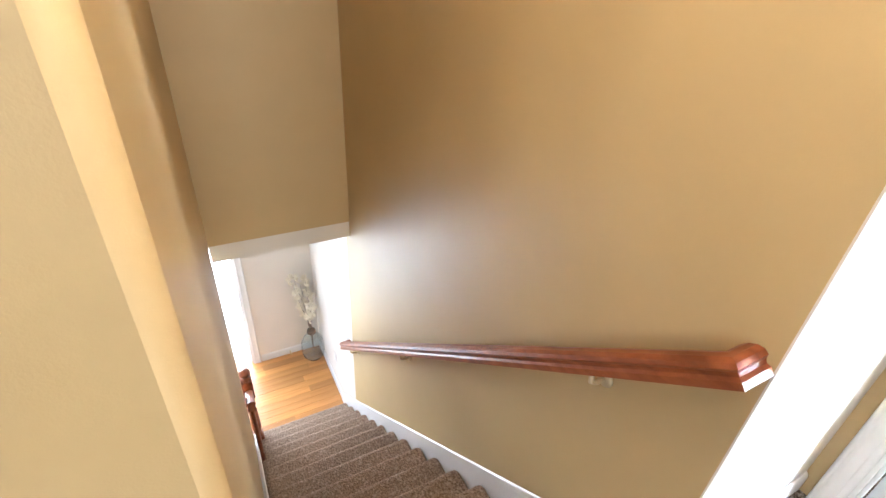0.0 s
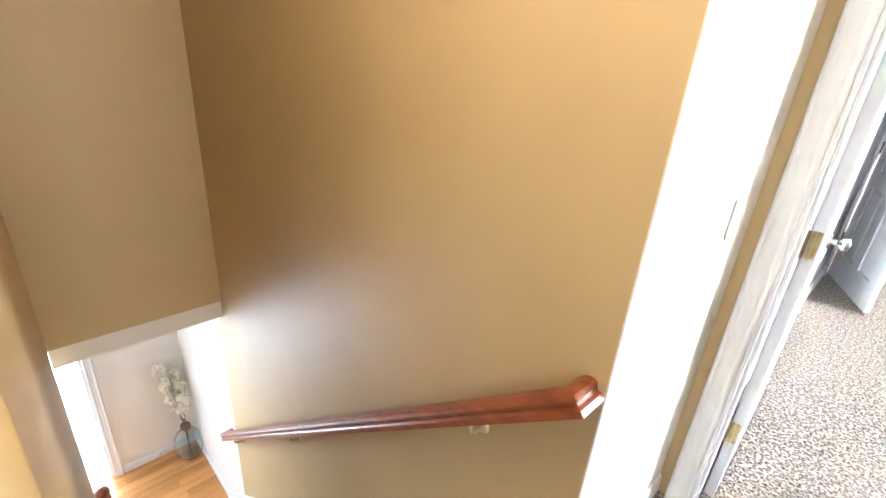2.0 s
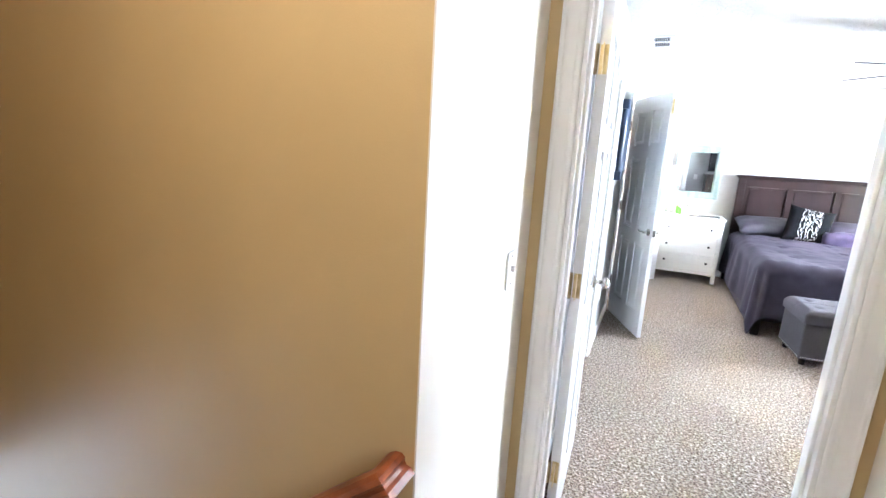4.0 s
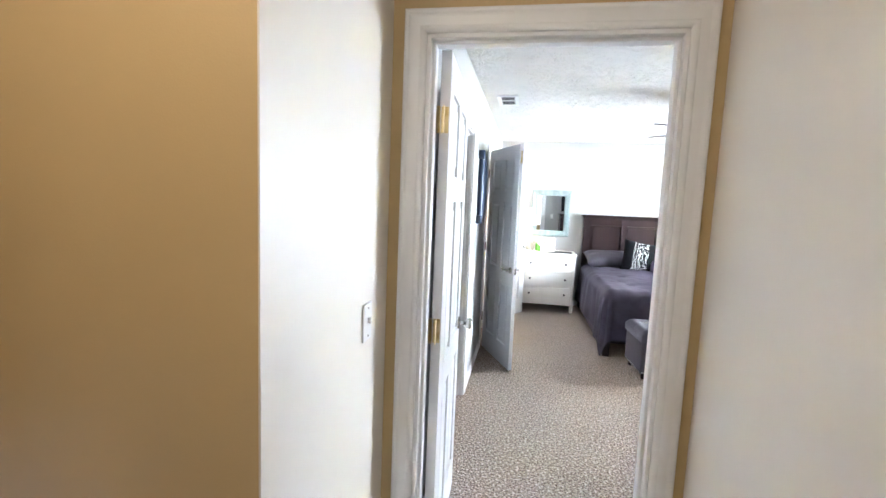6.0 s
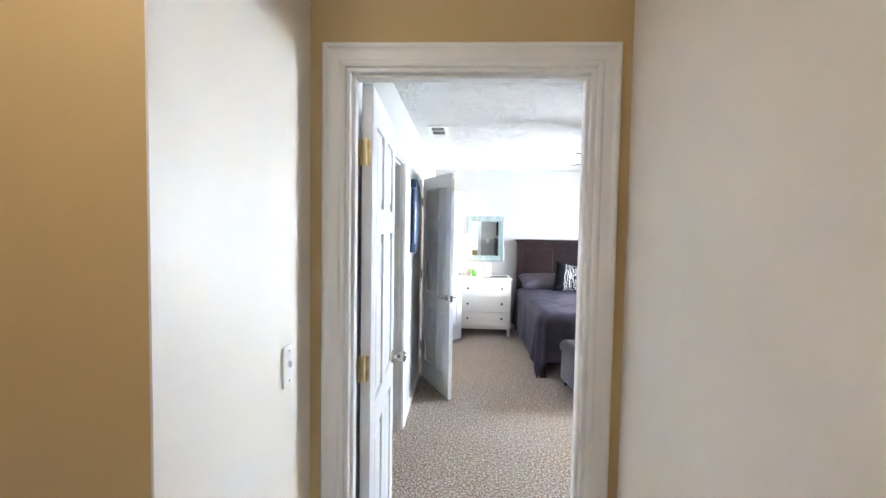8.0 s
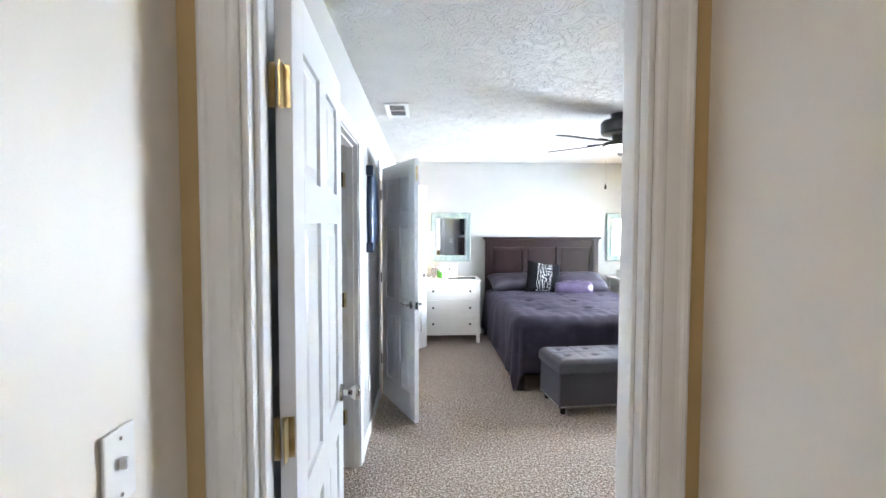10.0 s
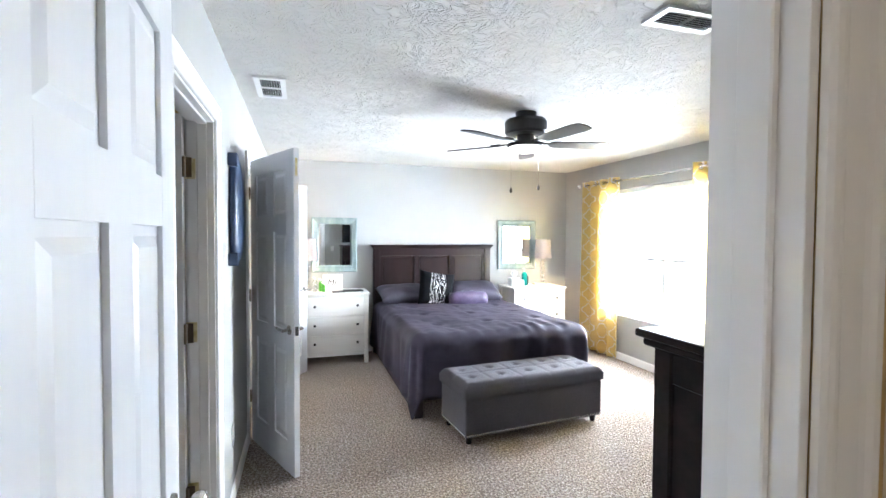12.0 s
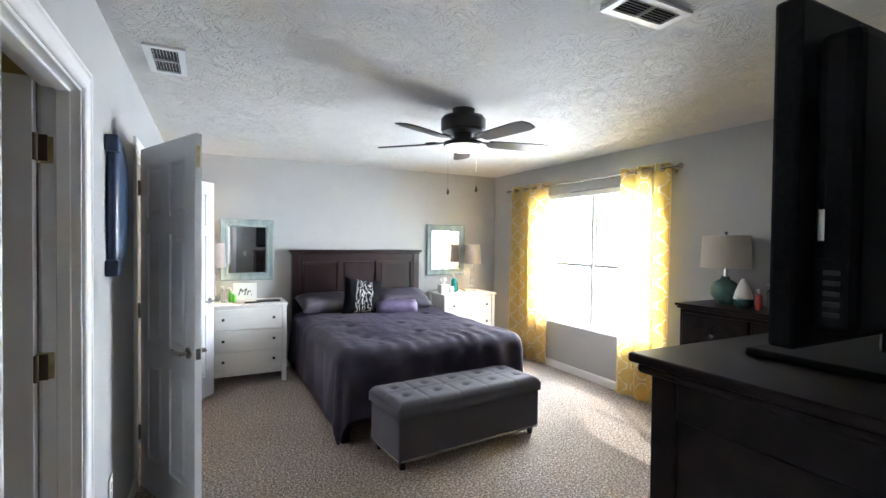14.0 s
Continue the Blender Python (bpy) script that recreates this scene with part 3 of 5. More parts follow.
def panel_door(name, m, width, label, lever=True, hinge_metal=None, height=2.03, knob=None, flip=False):
    """A six-panel moulded door. Local x from the hinge edge to the free edge, y its thickness, z up."""
    t = thing(name, label, "door", m)
    th = 0.035
    st, rail = 0.11, 0.10
    pw = (width - 3 * st) / 2
    rows = [(0.20, 0.78), (0.90, 1.52), (1.62, height - 0.12)]
    xs = [st, st * 2 + pw]
    sunk = 0.010
    slab = part("core", box(st - 0.002, sunk, 0.1, width - st + 0.002, th - sunk, height - 0.1), M_DOOR, t)
    for x0, x1 in ((0, st), (width - st, width)):
        part("stile", box(x0, 0, 0, x1, th, height, 0.0012), M_DOOR, t)
    for z0, z1 in ((0, rows[0][0]), (rows[0][1], rows[1][0]), (rows[1][1], rows[2][0]), (rows[2][1], height)):
        part("rail", box(st, 0, z0, width - st, th, z1), M_DOOR, t)
    for z0, z1 in rows:
        part("mullion", box(xs[0] + pw, 0, z0, xs[1], th, z1), M_DOOR, t)
    for x in xs:
        for z0, z1 in rows:
            b2 = bmesh.new()
            for y0, y1 in ((0.0025, sunk + 0.002), (th - sunk - 0.002, th - 0.0025)):
                s = 1 if y0 < th / 2 else -1
                a = [(x + 0.014, z0 + 0.014), (x + pw - 0.014, z0 + 0.014), (x + pw - 0.014, z1 - 0.014), (x + 0.014, z1 - 0.014)]
                c = [(x + 0.04, z0 + 0.04), (x + pw - 0.04, z0 + 0.04), (x + pw - 0.04, z1 - 0.04), (x + 0.04, z1 - 0.04)]
                low, high = (y1, y0) if s > 0 else (y0, y1)
                va = [b2.verts.new((p[0], low, p[1])) for p in a]
                vc = [b2.verts.new((p[0], high, p[1])) for p in c]
                for q in range(4):
                    b2.faces.new((va[q], va[(q + 1) % 4], vc[(q + 1) % 4], vc[q]))
                b2.faces.new(vc)
                b2.faces.new(va[::-1])
            bmesh.ops.recalc_face_normals(b2, faces=b2.faces[:])
            part("panel", b2, M_DOOR, slab)
    hm = hinge_metal or M_BRONZE
    hy = -0.004 if not flip else th + 0.004
    for z in (0.32, 1.06, 1.80):
        b2 = cyl(0.007, 0.007, z - 0.045, z + 0.045, 10, m=pose(-0.008, hy, 0))
        box(-0.0025, 0.002 if not flip else 0.004, z - 0.044, -0.0005, th - 0.006, z + 0.044, bm=b2)
        box(-0.034, th / 2 - 0.0012, z - 0.044, -0.001, th / 2 + 0.0012, z + 0.044, bm=b2)
        part("hinge", b2, hm, t, "metal butt hinge")
    hz = 0.92 - 0.01
    hx = width - 0.065
    for s, y in ((-1, 0.0), (1, th)):
        b2 = cyl(0.031, 0.029, 0, 0.008, 20, m=Matrix.Translation((hx, y, hz)) @ pose(0, 0, 0, 90 if s < 0 else -90))
        cyl(0.011, 0.011, 0, 0.045, 12, bm=b2, m=Matrix.Translation((hx, y, hz)) @ pose(0, 0, 0, 90 if s < 0 else -90))
        rose = part("door_handle", b2, M_NICKEL, t, "satin nickel door handle", smooth=False)
        if lever:
            yy = y + s * 0.045
            part("lever", tube([(hx, yy, hz), (hx - 0.03, yy + s * 0.004, hz), (hx - 0.07, yy, hz - 0.004), (hx - 0.115, yy - s * 0.006, hz + 0.004)], [0.011, 0.010, 0.009, 0.006], 10), M_NICKEL, rose, smooth=True)
        else:
            part("knob", lathe([(0.012, 0.0), (0.012, 0.008), (0.022, 0.014), (0.028, 0.026), (0.026, 0.037), (0.016, 0.043), (0.001, 0.044)], 20,
                               m=Matrix.Translation((hx, y + s * 0.028, hz)) @ pose(0, 0, 0, 90 if s < 0 else -90)), M_NICKEL, rose, smooth=True)
    part("latch_plate", box(width - 0.0005, 0.006, hz - 0.028, width + 0.0012, th - 0.006, hz + 0.028), M_NICKEL, t)
    if knob:
        part("catch", box(width - 0.0005, 0.010, 1.86, width + 0.0012, th - 0.010, 1.97), M_BRASS, t, "brass catch with screws")
    return t


def door_pose(hx, hy, fx, fy):
    d = Vector((fx - hx, fy - hy, 0)).normalized()
    return Matrix(((d.x, -d.y, 0, hx), (d.y, d.x, 0, hy), (0, 0, 1, 0.012), (0, 0, 0, 1)))


panel_door("door_entry", door_pose(0.072, 0.118, 0.038, 0.862), 0.745, "white six-panel bedroom door standing open with a round knob", lever=False, hinge_metal=M_BRASS, flip=True)
panel_door("door_bath", door_pose(-0.038, 3.30, 0.268, 2.635), 0.732, "white six-panel door swung wide open with a lever handle", knob=True)
panel_door("door_far_closet", door_pose(-0.05, 4.39, 0.372, 4.95), 0.70, "white six-panel door ajar beside the white chest")
closet_door = panel_door("door_closet", door_pose(-0.185, 2.0, -0.93, 2.03), 0.72, "white six-panel closet door open inwards", flip=True)
for z in (0.33, 1.07, 1.81):
    leaf = box(-0.180, 2.0105, z - 0.046, -0.142, 2.0135, z + 0.046, 0.001)
    cyl(0.0075, 0.0075, z - 0.047, z + 0.047, 12, bm=leaf, m=pose(-0.184, 2.006, 0))
    leaf.transform(closet_door.matrix_world.inverted())
    part("hinge_leaf", leaf, M_BRASS, closet_door, "aged brass hinge leaf on the jamb")


# baseboards
def base_run(name, pieces):
    bm = bmesh.new()
    for x0, y0, x1, y1, nx, ny, z in pieces:
        L = math.hypot(x1 - x0, y1 - y0)
        d = Vector((x1 - x0, y1 - y0, 0)) / L
        pts = [(0, 0), (0.013, 0), (0.013, 0.068), (0.009, 0.08), (0.004, 0.086), (0, 0.086)]
        extrude_profile(pts, L, Matrix(((d.x, nx, 0, x0), (d.y, ny, 0, y0), (0, 0, 1, z), (0, 0, 0, 1))), bm)
    return setting(part(name, bm, M_TRIM), "white painted moulded baseboard", "baseboard")


base_run("baseboard_bedroom", [(BX0, 0.2, BX0, 1.21, 1, 0, 0.002), (BX0, 2.10, BX0, 3.23, 1, 0, 0.002), (BX0, 4.10, BX0, 4.31, 1, 0, 0.002), (BX0, 5.16, BX0, 5.69, 1, 0, 0.002), (BX0 + 0.014, BY1, BX1, BY1, 0, -1, 0.002), (BX1, 0.14, BX1, BY1 - 0.014, -1, 0, 0.002)])
base_run("baseboard_hall", [(XW, YW + 0.01, XS - 0.001, -0.005, 1, 0, 0.002), (HX1, -1.02, HX1, -0.005, -1, 0, 0.002)])
base_run("baseboard_lower_room", [(-4.14, -1.39, -4.14, YW - 0.015, 1, 0, ZL + 0.002), (-4.14, YW, X0 - 15 * RUN + 0.02, YW, 0, -1, ZL + 0.002)])

# ---- stairs ----
stairs = thing("staircase", "straight flight of stairs covered in brown speckled carpet", "stairs", kind="structure")
for k in range(1, 15):
    x = X0 - (k - 1) * RUN
    z = -k * RISE
    bm = box(x - RUN - 0.032, YL + 0.018, z - RISE - 0.02, x, YW - 0.018, z, 0.030, 4)
    part("step", bm, M_STAIR_CARPET, stairs)
bm = box(X0 - 0.025, YL + 0.018, -RISE - 0.02, XW - 0.004, YW - 0.018, 0.002, 0.014, 2)
part("step", bm, M_STAIR_CARPET, stairs)
slope = math.atan2(RISE, RUN)
for y0, y1 in ((YL + 0.0005, YL + 0.017), (YW - 0.017, YW - 0.0005)):
    bm = bmesh.new()
    top = 0.115
    pts = [(XW - 0.01, -0.30), (XW - 0.01, 0.086), (X0 + 0.04, 0.086 + 0.02), (X0 - 14.75 * RUN, -14.75 * RISE + top - 0.02), (X0 - 15.1 * RUN, ZL + 0.086), (X0 - 15.1 * RUN, ZL), (X0 - 14 * RUN, ZL)]
    a = [bm.verts.new((x, y0, z)) for x, z in pts]
    b = [bm.verts.new((x, y1, z)) for x, z in pts]
    for i in range(len(pts)):
        bm.faces.new((a[i], a[(i + 1) % len(pts)], b[(i + 1) % len(pts)], b[i]))
    bm.faces.new(a[::-1])
    bm.faces.new(b)
    bmesh.ops.recalc_face_normals(bm, faces=bm.faces[:])
    part("skirt_board", bm, M_TRIM, stairs, "white painted skirt board")
    # moulded cap along the skirt board
    L = math.hypot(14.7 * RUN, 14.7 * RISE)
    s = 1 if y0 < -1.2 else -1
    yy = y1 if s > 0 else y0
    part("skirt_cap", extrude_profile([(0, -0.02), (s * 0.006, -0.02), (s * 0.006, 0.0), (0, 0.006)], L, Matrix.Translation((X0, yy, top - 0.004)) @ pose(0, 0, 0, 0, math.degrees(slope), 180) @ Matrix.Diagonal((1, -1, 1, 1))), M_TRIM, stairs)

# handrail on brackets
rail = thing("handrail", "polished cherry-stained moulded wooden handrail on brass brackets", "handrail")
ra, rb = Vector((-0.152, YW - 0.062, 0.85)), Vector((-2.83, YW - 0.062, -1.36))
prof = [(-0.031, -0.03), (-0.031, -0.012), (-0.024, -0.004), (-0.026, 0.006), (-0.033, 0.014), (-0.03, 0.026), (-0.018, 0.035), (0, 0.038), (0.018, 0.035), (0.03, 0.026), (0.033, 0.014), (0.026, 0.006), (0.024, -0.004), (0.031, -0.012), (0.031, -0.03)]
prof = [(a * 0.92, b * 0.9) for a, b in prof]
d = rb - ra
along = -d.normalized()
up = Vector((-along.z, 0, along.x))
if up.z < 0:
    up = -up


def rail_ring(bm, p, a_sign):
    """The moulded outline at p, cut at 45 degrees for the return to the wall."""
    return [bm.verts.new(p + Vector((0, a, 0)) + up * b - along * a * a_sign) for a, b in prof]


def loft(bm, r0, r1):
    k = len(r0)
    for e in range(k):
        bm.faces.new((r0[e], r0[(e + 1) % k], r1[(e + 1) % k], r1[e]))
    bm.faces.new(r0[::-1])
    bm.faces.new(r1)
    bmesh.ops.recalc_face_normals(bm, faces=bm.faces[:])
    return bm


bm = bmesh.new()
part("rail", loft(bm, rail_ring(bm, ra, 1), rail_ring(bm, rb, -1)), M_CHERRY, rail)
for p, sg in ((ra, 1), (rb, -1)):
    bm = bmesh.new()
    r0 = rail_ring(bm, p, sg)
    r1 = [bm.verts.new((v.co.x, YW - 0.0005, v.co.z)) for v in r0]
    part("return_end", loft(bm, r0, r1), M_CHERRY, rail, "mitred rail end turned to the wall")
for f in (0.105, 0.56, 0.93):
    p = ra + d * f
    b2 = tube([(p.x, YW + 0.001, p.z - 0.085), (p.x, YW - 0.03, p.z - 0.09), (p.x, YW - 0.055, p.z - 0.075), (p.x, YW - 0.062, p.z - 0.036)], 0.007, 8)
    cyl(0.028, 0.024, 0, 0.006, 14, bm=b2, m=Matrix.Translation((p.x, YW - 0.0005, p.z - 0.085)) @ pose(0, 0, 0, 90))
    part("bracket", b2, M_PALE_BRASS, rail, "pale brass wall bracket", smooth=True)

# oak boards of the lower floor
lower = setting(part("floor_lower_room", box(-4.26, -4.72, ZL - 0.2, -0.3, YW + 0.1, ZL - 0.016), M_OAK), "polished oak strip floor of the lower room", "floor")

# newel and balusters at the foot of the stairs
bal = thing("stair_balustrade", "cherry-stained newel post with rail and balusters", "balustrade")
nx, ny = -2.86, YL + 0.035
b2 = box(nx - 0.045, ny - 0.045, ZL + 0.0, nx + 0.045, ny + 0.045, ZL + 0.36, 0.005)
lathe([(0.043, 0.36), (0.030, 0.40), (0.040, 0.46), (0.034, 0.66), (0.026, 0.80), (0.042, 0.85)], 16, bm=b2, m=Matrix.Translation((nx, ny, ZL)))
box(nx - 0.043, ny - 0.043, ZL + 0.84, nx + 0.043, ny + 0.043, ZL + 1.04, 0.006, bm=b2)
part("newel_post", b2, M_CHERRY, bal)
part("finial", lathe([(0.036, 0), (0.042, 0.008), (0.026, 0.02), (0.022, 0.03), (0.04, 0.045), (0.046, 0.066), (0.038, 0.088), (0.018, 0.1), (0.001, 0.102)], 18, m=Matrix.Translation((nx, ny, ZL + 1.04))), M_CHERRY, bal, smooth=True)
hl = 0.78
part("rail", extrude_profile(prof, hl, Matrix.Translation((nx + 0.03, ny, ZL + 0.90)) @ pose(0, 0, 0, 0, -math.degrees(slope), 0)), M_CHERRY, bal)
for i in range(6):
    bx = nx + 0.10 + i * 0.092
    zb = ZL + RISE * max(0, 15 - math.ceil((X0 - bx) / RUN))
    zt = ZL + 0.875 + (bx - nx) * RISE / RUN
    part("baluster", lathe([(0.017, zb + 0.002), (0.017, zb + 0.15), (0.011, zb + 0.18), (0.017, zb + 0.28), (0.012, zb + 0.5), (0.012, zt)], 10, m=Matrix.Translation((bx, ny, 0))), M_CHERRY, bal, smooth=True)
# bright lower doorway beyond
door_trim("door_frame_lower", Matrix(((0, -1, 0, -4.14), (1, 0, 0, -2.45), (0, 0, 1, ZL), (0, 0, 0, 1))), 0.98, 2.125, 0.12, "white casing of the lower doorway", both=False)

# vase with blossom twigs
vase = thing("floor_vase", "pale glass demijohn vase holding cream blossom branches", "vase", pose(-3.97, -0.875 + 0.03, ZL))
outer = [(r, z * 1.18) for r, z in [(0.03, 0.002), (0.085, 0.004), (0.118, 0.05), (0.13, 0.12), (0.122, 0.19), (0.092, 0.25), (0.045, 0.29), (0.034, 0.31), (0.034, 0.335), (0.042, 0.345)]]
inner = [(max(r - 0.005, 0.002), z + (0.006 if z < 0.02 else 0)) for r, z in outer][::-1]
part("glass_body", lathe(outer + inner, 28), M_VASE, vase, smooth=True)
part("neck_ring", lathe([(0.041, 0.355), (0.047, 0.363), (0.047, 0.389), (0.041, 0.398)], 20), M_TWIG, vase, "brown cord round the neck")
rng = random.Random(5)
tw = bmesh.new()
fl = bmesh.new()
for i in range(9):
    a, sp = rng.uniform(0, 6.28), rng.uniform(0.05, 0.20)
    h = rng.uniform(0.78, 1.12)
    pts = [(0, 0, 0.02), (0.012 * math.cos(a), 0.012 * math.sin(a), 0.41)]
    for k in range(1, 5):
        f = k / 4
        pts.append((sp * f * math.cos(a + 0.3 * f) + rng.uniform(-.01, .01), sp * f * math.sin(a + 0.3 * f) + rng.uniform(-.01, .01), 0.41 + (h - 0.41) * f))
    tube(pts, [0.0035, 0.003, 0.0025, 0.002, 0.0018, 0.0012], 5, bm=tw)
    for k in range(3, 6):
        p = Vector(pts[k])
        for _ in range(6):
            c = p + Vector((rng.uniform(-.03, .03), rng.uniform(-.03, .03), rng.uniform(-.05, .03)))
            q = Euler((rng.uniform(-1, 1), rng.uniform(-1, 1), rng.uniform(0, 6))).to_matrix().to_4x4()
            for n in range(5):
                pm = Matrix.Translation(c) @ q @ pose(0, 0, 0, 0, 0, 72 * n) @ pose(0.017, 0, 0.005, 0, -28, 0)
                ball(0.017, pm, 5, bm=fl, scale=(1.0, 0.62, 0.22))
part("twigs", tw, M_TWIG, vase, "thin brown twigs")
tagged(part("blossoms", fl, M_BLOSSOM, vase, "cream silk magnolia blossoms"), kind="stuff")

# door stop and lower wall plates
b2 = cyl(0.006, 0.006, 0, 0.07, 8, m=Matrix.Translation((-4.125, -1.08, ZL + 0.045)) @ pose(0, 0, 0, 0, 90))
tagged(part("door_stop_peg", b2, M_BRASS), "brass spring door stop on the baseboard", "door stop")


def wall_plate(name, m, label, kind="toggle"):
    t = thing(name, label, "switch" if kind == "toggle" else "outlet", m)
    part("cover_plate", box(-0.035, -0.006, -0.057, 0.035, 0.0, 0.057, 0.003, 2), M_WHITE_PLASTIC, t)
    if kind == "toggle":
        part("toggle", box(-0.005, -0.017, -0.004, 0.005, -0.005, 0.014, 0.002), M_WHITE_PLASTIC, t)
        for z in (-0.042, 0.042):
            part("screw", cyl(0.0035, 0.003, 0.005, 0.0075, 10, m=pose(0, 0, z, 90)), M_NICKEL, t)
    else:
        for z in (-0.02, 0.02):
            part("socket", box(-0.016, -0.009, z - 0.014, 0.016, -0.005, z + 0.014, 0.004, 2), M_WHITE_PLASTIC, t)
    return t


wall_plate("light_switch", Matrix(((0, -1, 0, XW + 0.0100), (1, 0, 0, -0.19), (0, 0, 1, 1.172), (0, 0, 0, 1))), "white toggle light switch on the hall wall")
wall_plate("light_switch", pose(-2.91, YW - 0.0005, -1.37), "white toggle light switch above the lower handrail end")
wall_plate("outlet", pose(-3.40, YW - 0.0005, ZL + 0.45), "white wall outlet low on the lower wall", "outlet")
wall_plate("outlet", Matrix(((0, -1, 0, BX0 + 0.0005), (1, 0, 0, 2.50), (0, 0, 1, 0.38), (0, 0, 0, 1))), "white wall outlet beside the closet doorway", "outlet")

wall_plate("light_switch", pose(1.03, 0.1155, 1.18, 0, 0, 180), "white toggle light switch beside the bedroom doorway")

# unseen canopy added above the stair fill lamp
hl_t = thing("hall_ceiling_light", "unseen metal canopy added above the stair fill lamp", "ceiling light", pose(-0.19, -1.36, H))
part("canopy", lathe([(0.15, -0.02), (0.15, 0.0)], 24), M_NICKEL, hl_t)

# ---- bedroom window ----
win = setting(thing("window_1", "wide white double-hung window, glaring with daylight", "window", pose(0, 0, 0), kind="structure"), "wide white double-hung window, glaring with daylight", "window")
xw = 4.13
mid = (WY0 + WY1) / 2
f = 0.03
bm = box(xw, WY0, WZ0, xw + 0.06, WY0 + f, WZ1)
box(xw, WY1 - f, WZ0, xw + 0.06, WY1, WZ1, bm=bm)
box(xw, WY0 + f, WZ0, xw + 0.06, WY1 - f, WZ0 + f, bm=bm)
box(xw, WY0 + f, WZ1 - f, xw + 0.06, WY1 - f, WZ1, bm=bm)
box(xw, mid - 0.018, WZ0 + f, xw + 0.06, mid + 0.018, WZ1 - f, bm=bm)
part("window_frame", bm, M_SIDING, win)
for a, b in ((WY0 + f, mid - 0.018), (mid + 0.018, WY1 - f)):
    zc = 1.25
    for z0, z1, dx in ((WZ0 + f, zc + 0.02, 0.012), (zc - 0.02, WZ1 - f, 0.036)):
        bm = box(xw + dx, a, z0, xw + dx + 0.02, a + 0.02, z1)
        box(xw + dx, b - 0.02, z0, xw + dx + 0.02, b, z1, bm=bm)
        box(xw + dx, a + 0.02, z0, xw + dx + 0.02, b - 0.02, z0 + 0.024, bm=bm)
        box(xw + dx, a + 0.02, z1 - 0.024, xw + dx + 0.02, b - 0.02, z1, bm=bm)
        sash = part("sash", bm, M_SIDING, win)
        g = part("pane", box(xw + dx + 0.008, a + 0.02, z0 + 0.024, xw + dx + 0.012, b - 0.02, z1 - 0.024), M_GLASS, sash)
        g.visible_shadow = False
part("window_sill", box(4.035, WY0 - 0.02, WZ0 - 0.02, 4.13, WY1 + 0.02, WZ0 - 0.001, 0.004), M_TRIM, win)
part("blind_head_rail", box(4.07, WY0 + 0.01, WZ1 - 0.06, 4.12, WY1 - 0.01, WZ1 - 0.005, 0.004), M_SIDING, win, "white raised blind folded under its head rail")

rod = thing("curtain_rod", "brushed metal curtain rod with crystal ball ends", "curtain rod")
part("pole", tube([(3.965, 2.66, 2.185), (3.965, 5.22, 2.185)], 0.011, 12), M_SILVER, rod, smooth=True)
for y in (2.645, 5.235):
    part("finial", ball(0.026, pose(3.965, y, 2.185), 14), M_BALL, rod, "clear ball finial", smooth=True)
for y in (2.74, 5.12):
    b2 = tube([(4.05, y, 2.16), (4.0, y, 2.165), (3.965, y, 2.174)], 0.006, 8)
    cyl(0.02, 0.02, 0, 0.006, 12, bm=b2, m=Matrix.Translation((4.05, y, 2.16)) @ pose(0, 0, 0, 0, -90))
    part("bracket", b2, M_SILVER, rod)


def curtain(name, y0, y1, folds, label):
    t = thing(name, label, "curtain")
    me = bpy.data.meshes.new("cloth")
    bm = bmesh.new()
    uvl = bm.loops.layers.uv.new("UVMap")
    nu, nv = folds * 14, 40
    z0, z1 = 0.025, 2.232
    grid = []
    flat = (y1 - y0) * 1.75
    for j in range(nv + 1):
        z = z1 + (z0 - z1) * j / nv
        row = []
        for i in range(nu + 1):
            u = i / nu
            ph = u * folds * 2 * math.pi
            amp = 0.042 + 0.012 * math.sin(3.1 * u * folds + 2.0 * j / nv)
            sway = 0.02 * math.sin(5 * u + 2.2 * j / nv) * (j / nv)
            y = y0 + (y1 - y0) * u + sway + 0.012 * math.sin(2 * ph)
            row.append((bm.verts.new((3.965 + amp * math.sin(ph), y, z)), u * flat, z))
        grid.append(row)
    for j in range(nv):
        for i in range(nu):
            q = (grid[j][i], grid[j][i + 1], grid[j + 1][i + 1], grid[j + 1][i])
            fc = bm.faces.new([v[0] for v in q])
            for lp, v in zip(fc.loops, q):
                lp[uvl].uv = (v[1], v[2])
    bm.to_mesh(me)
    bm.free()
    me.materials.append(M_CURTAIN)
    for p in me.polygons:
        p.use_smooth = True
    ob = new("cloth", me)
    ob.parent = t
    so = ob.modifiers.new("thickness", "SOLIDIFY")
    so.thickness = 0.0016
    for i in range(folds * 2):
        u = i / (folds * 2)
        y = y0 + (y1 - y0) * u
        ring = bmesh.new()
        n1, n2, R, r = 18, 6, 0.024, 0.005
        vs = [[ring.verts.new(((r * math.sin(b * 2 * math.pi / n2)), (R + r * math.cos(b * 2 * math.pi / n2)) * math.cos(a * 2 * math.pi / n1), (R + r * math.cos(b * 2 * math.pi / n2)) * math.sin(a * 2 * math.pi / n1))) for b in range(n2)] for a in range(n1)]
        for a in range(n1):
            for b in range(n2):
                ring.faces.new((vs[a][b], vs[(a + 1) % n1][b], vs[(a + 1) % n1][(b + 1) % n2], vs[a][(b + 1) % n2]))
        bmesh.ops.transform(ring, matrix=pose(3.965, y, 2.185, 0, 0, 35 if i % 2 else -35), verts=ring.verts[:])
        part("grommet", ring, M_SILVER, t, "brushed metal grommet", smooth=True)
    return t


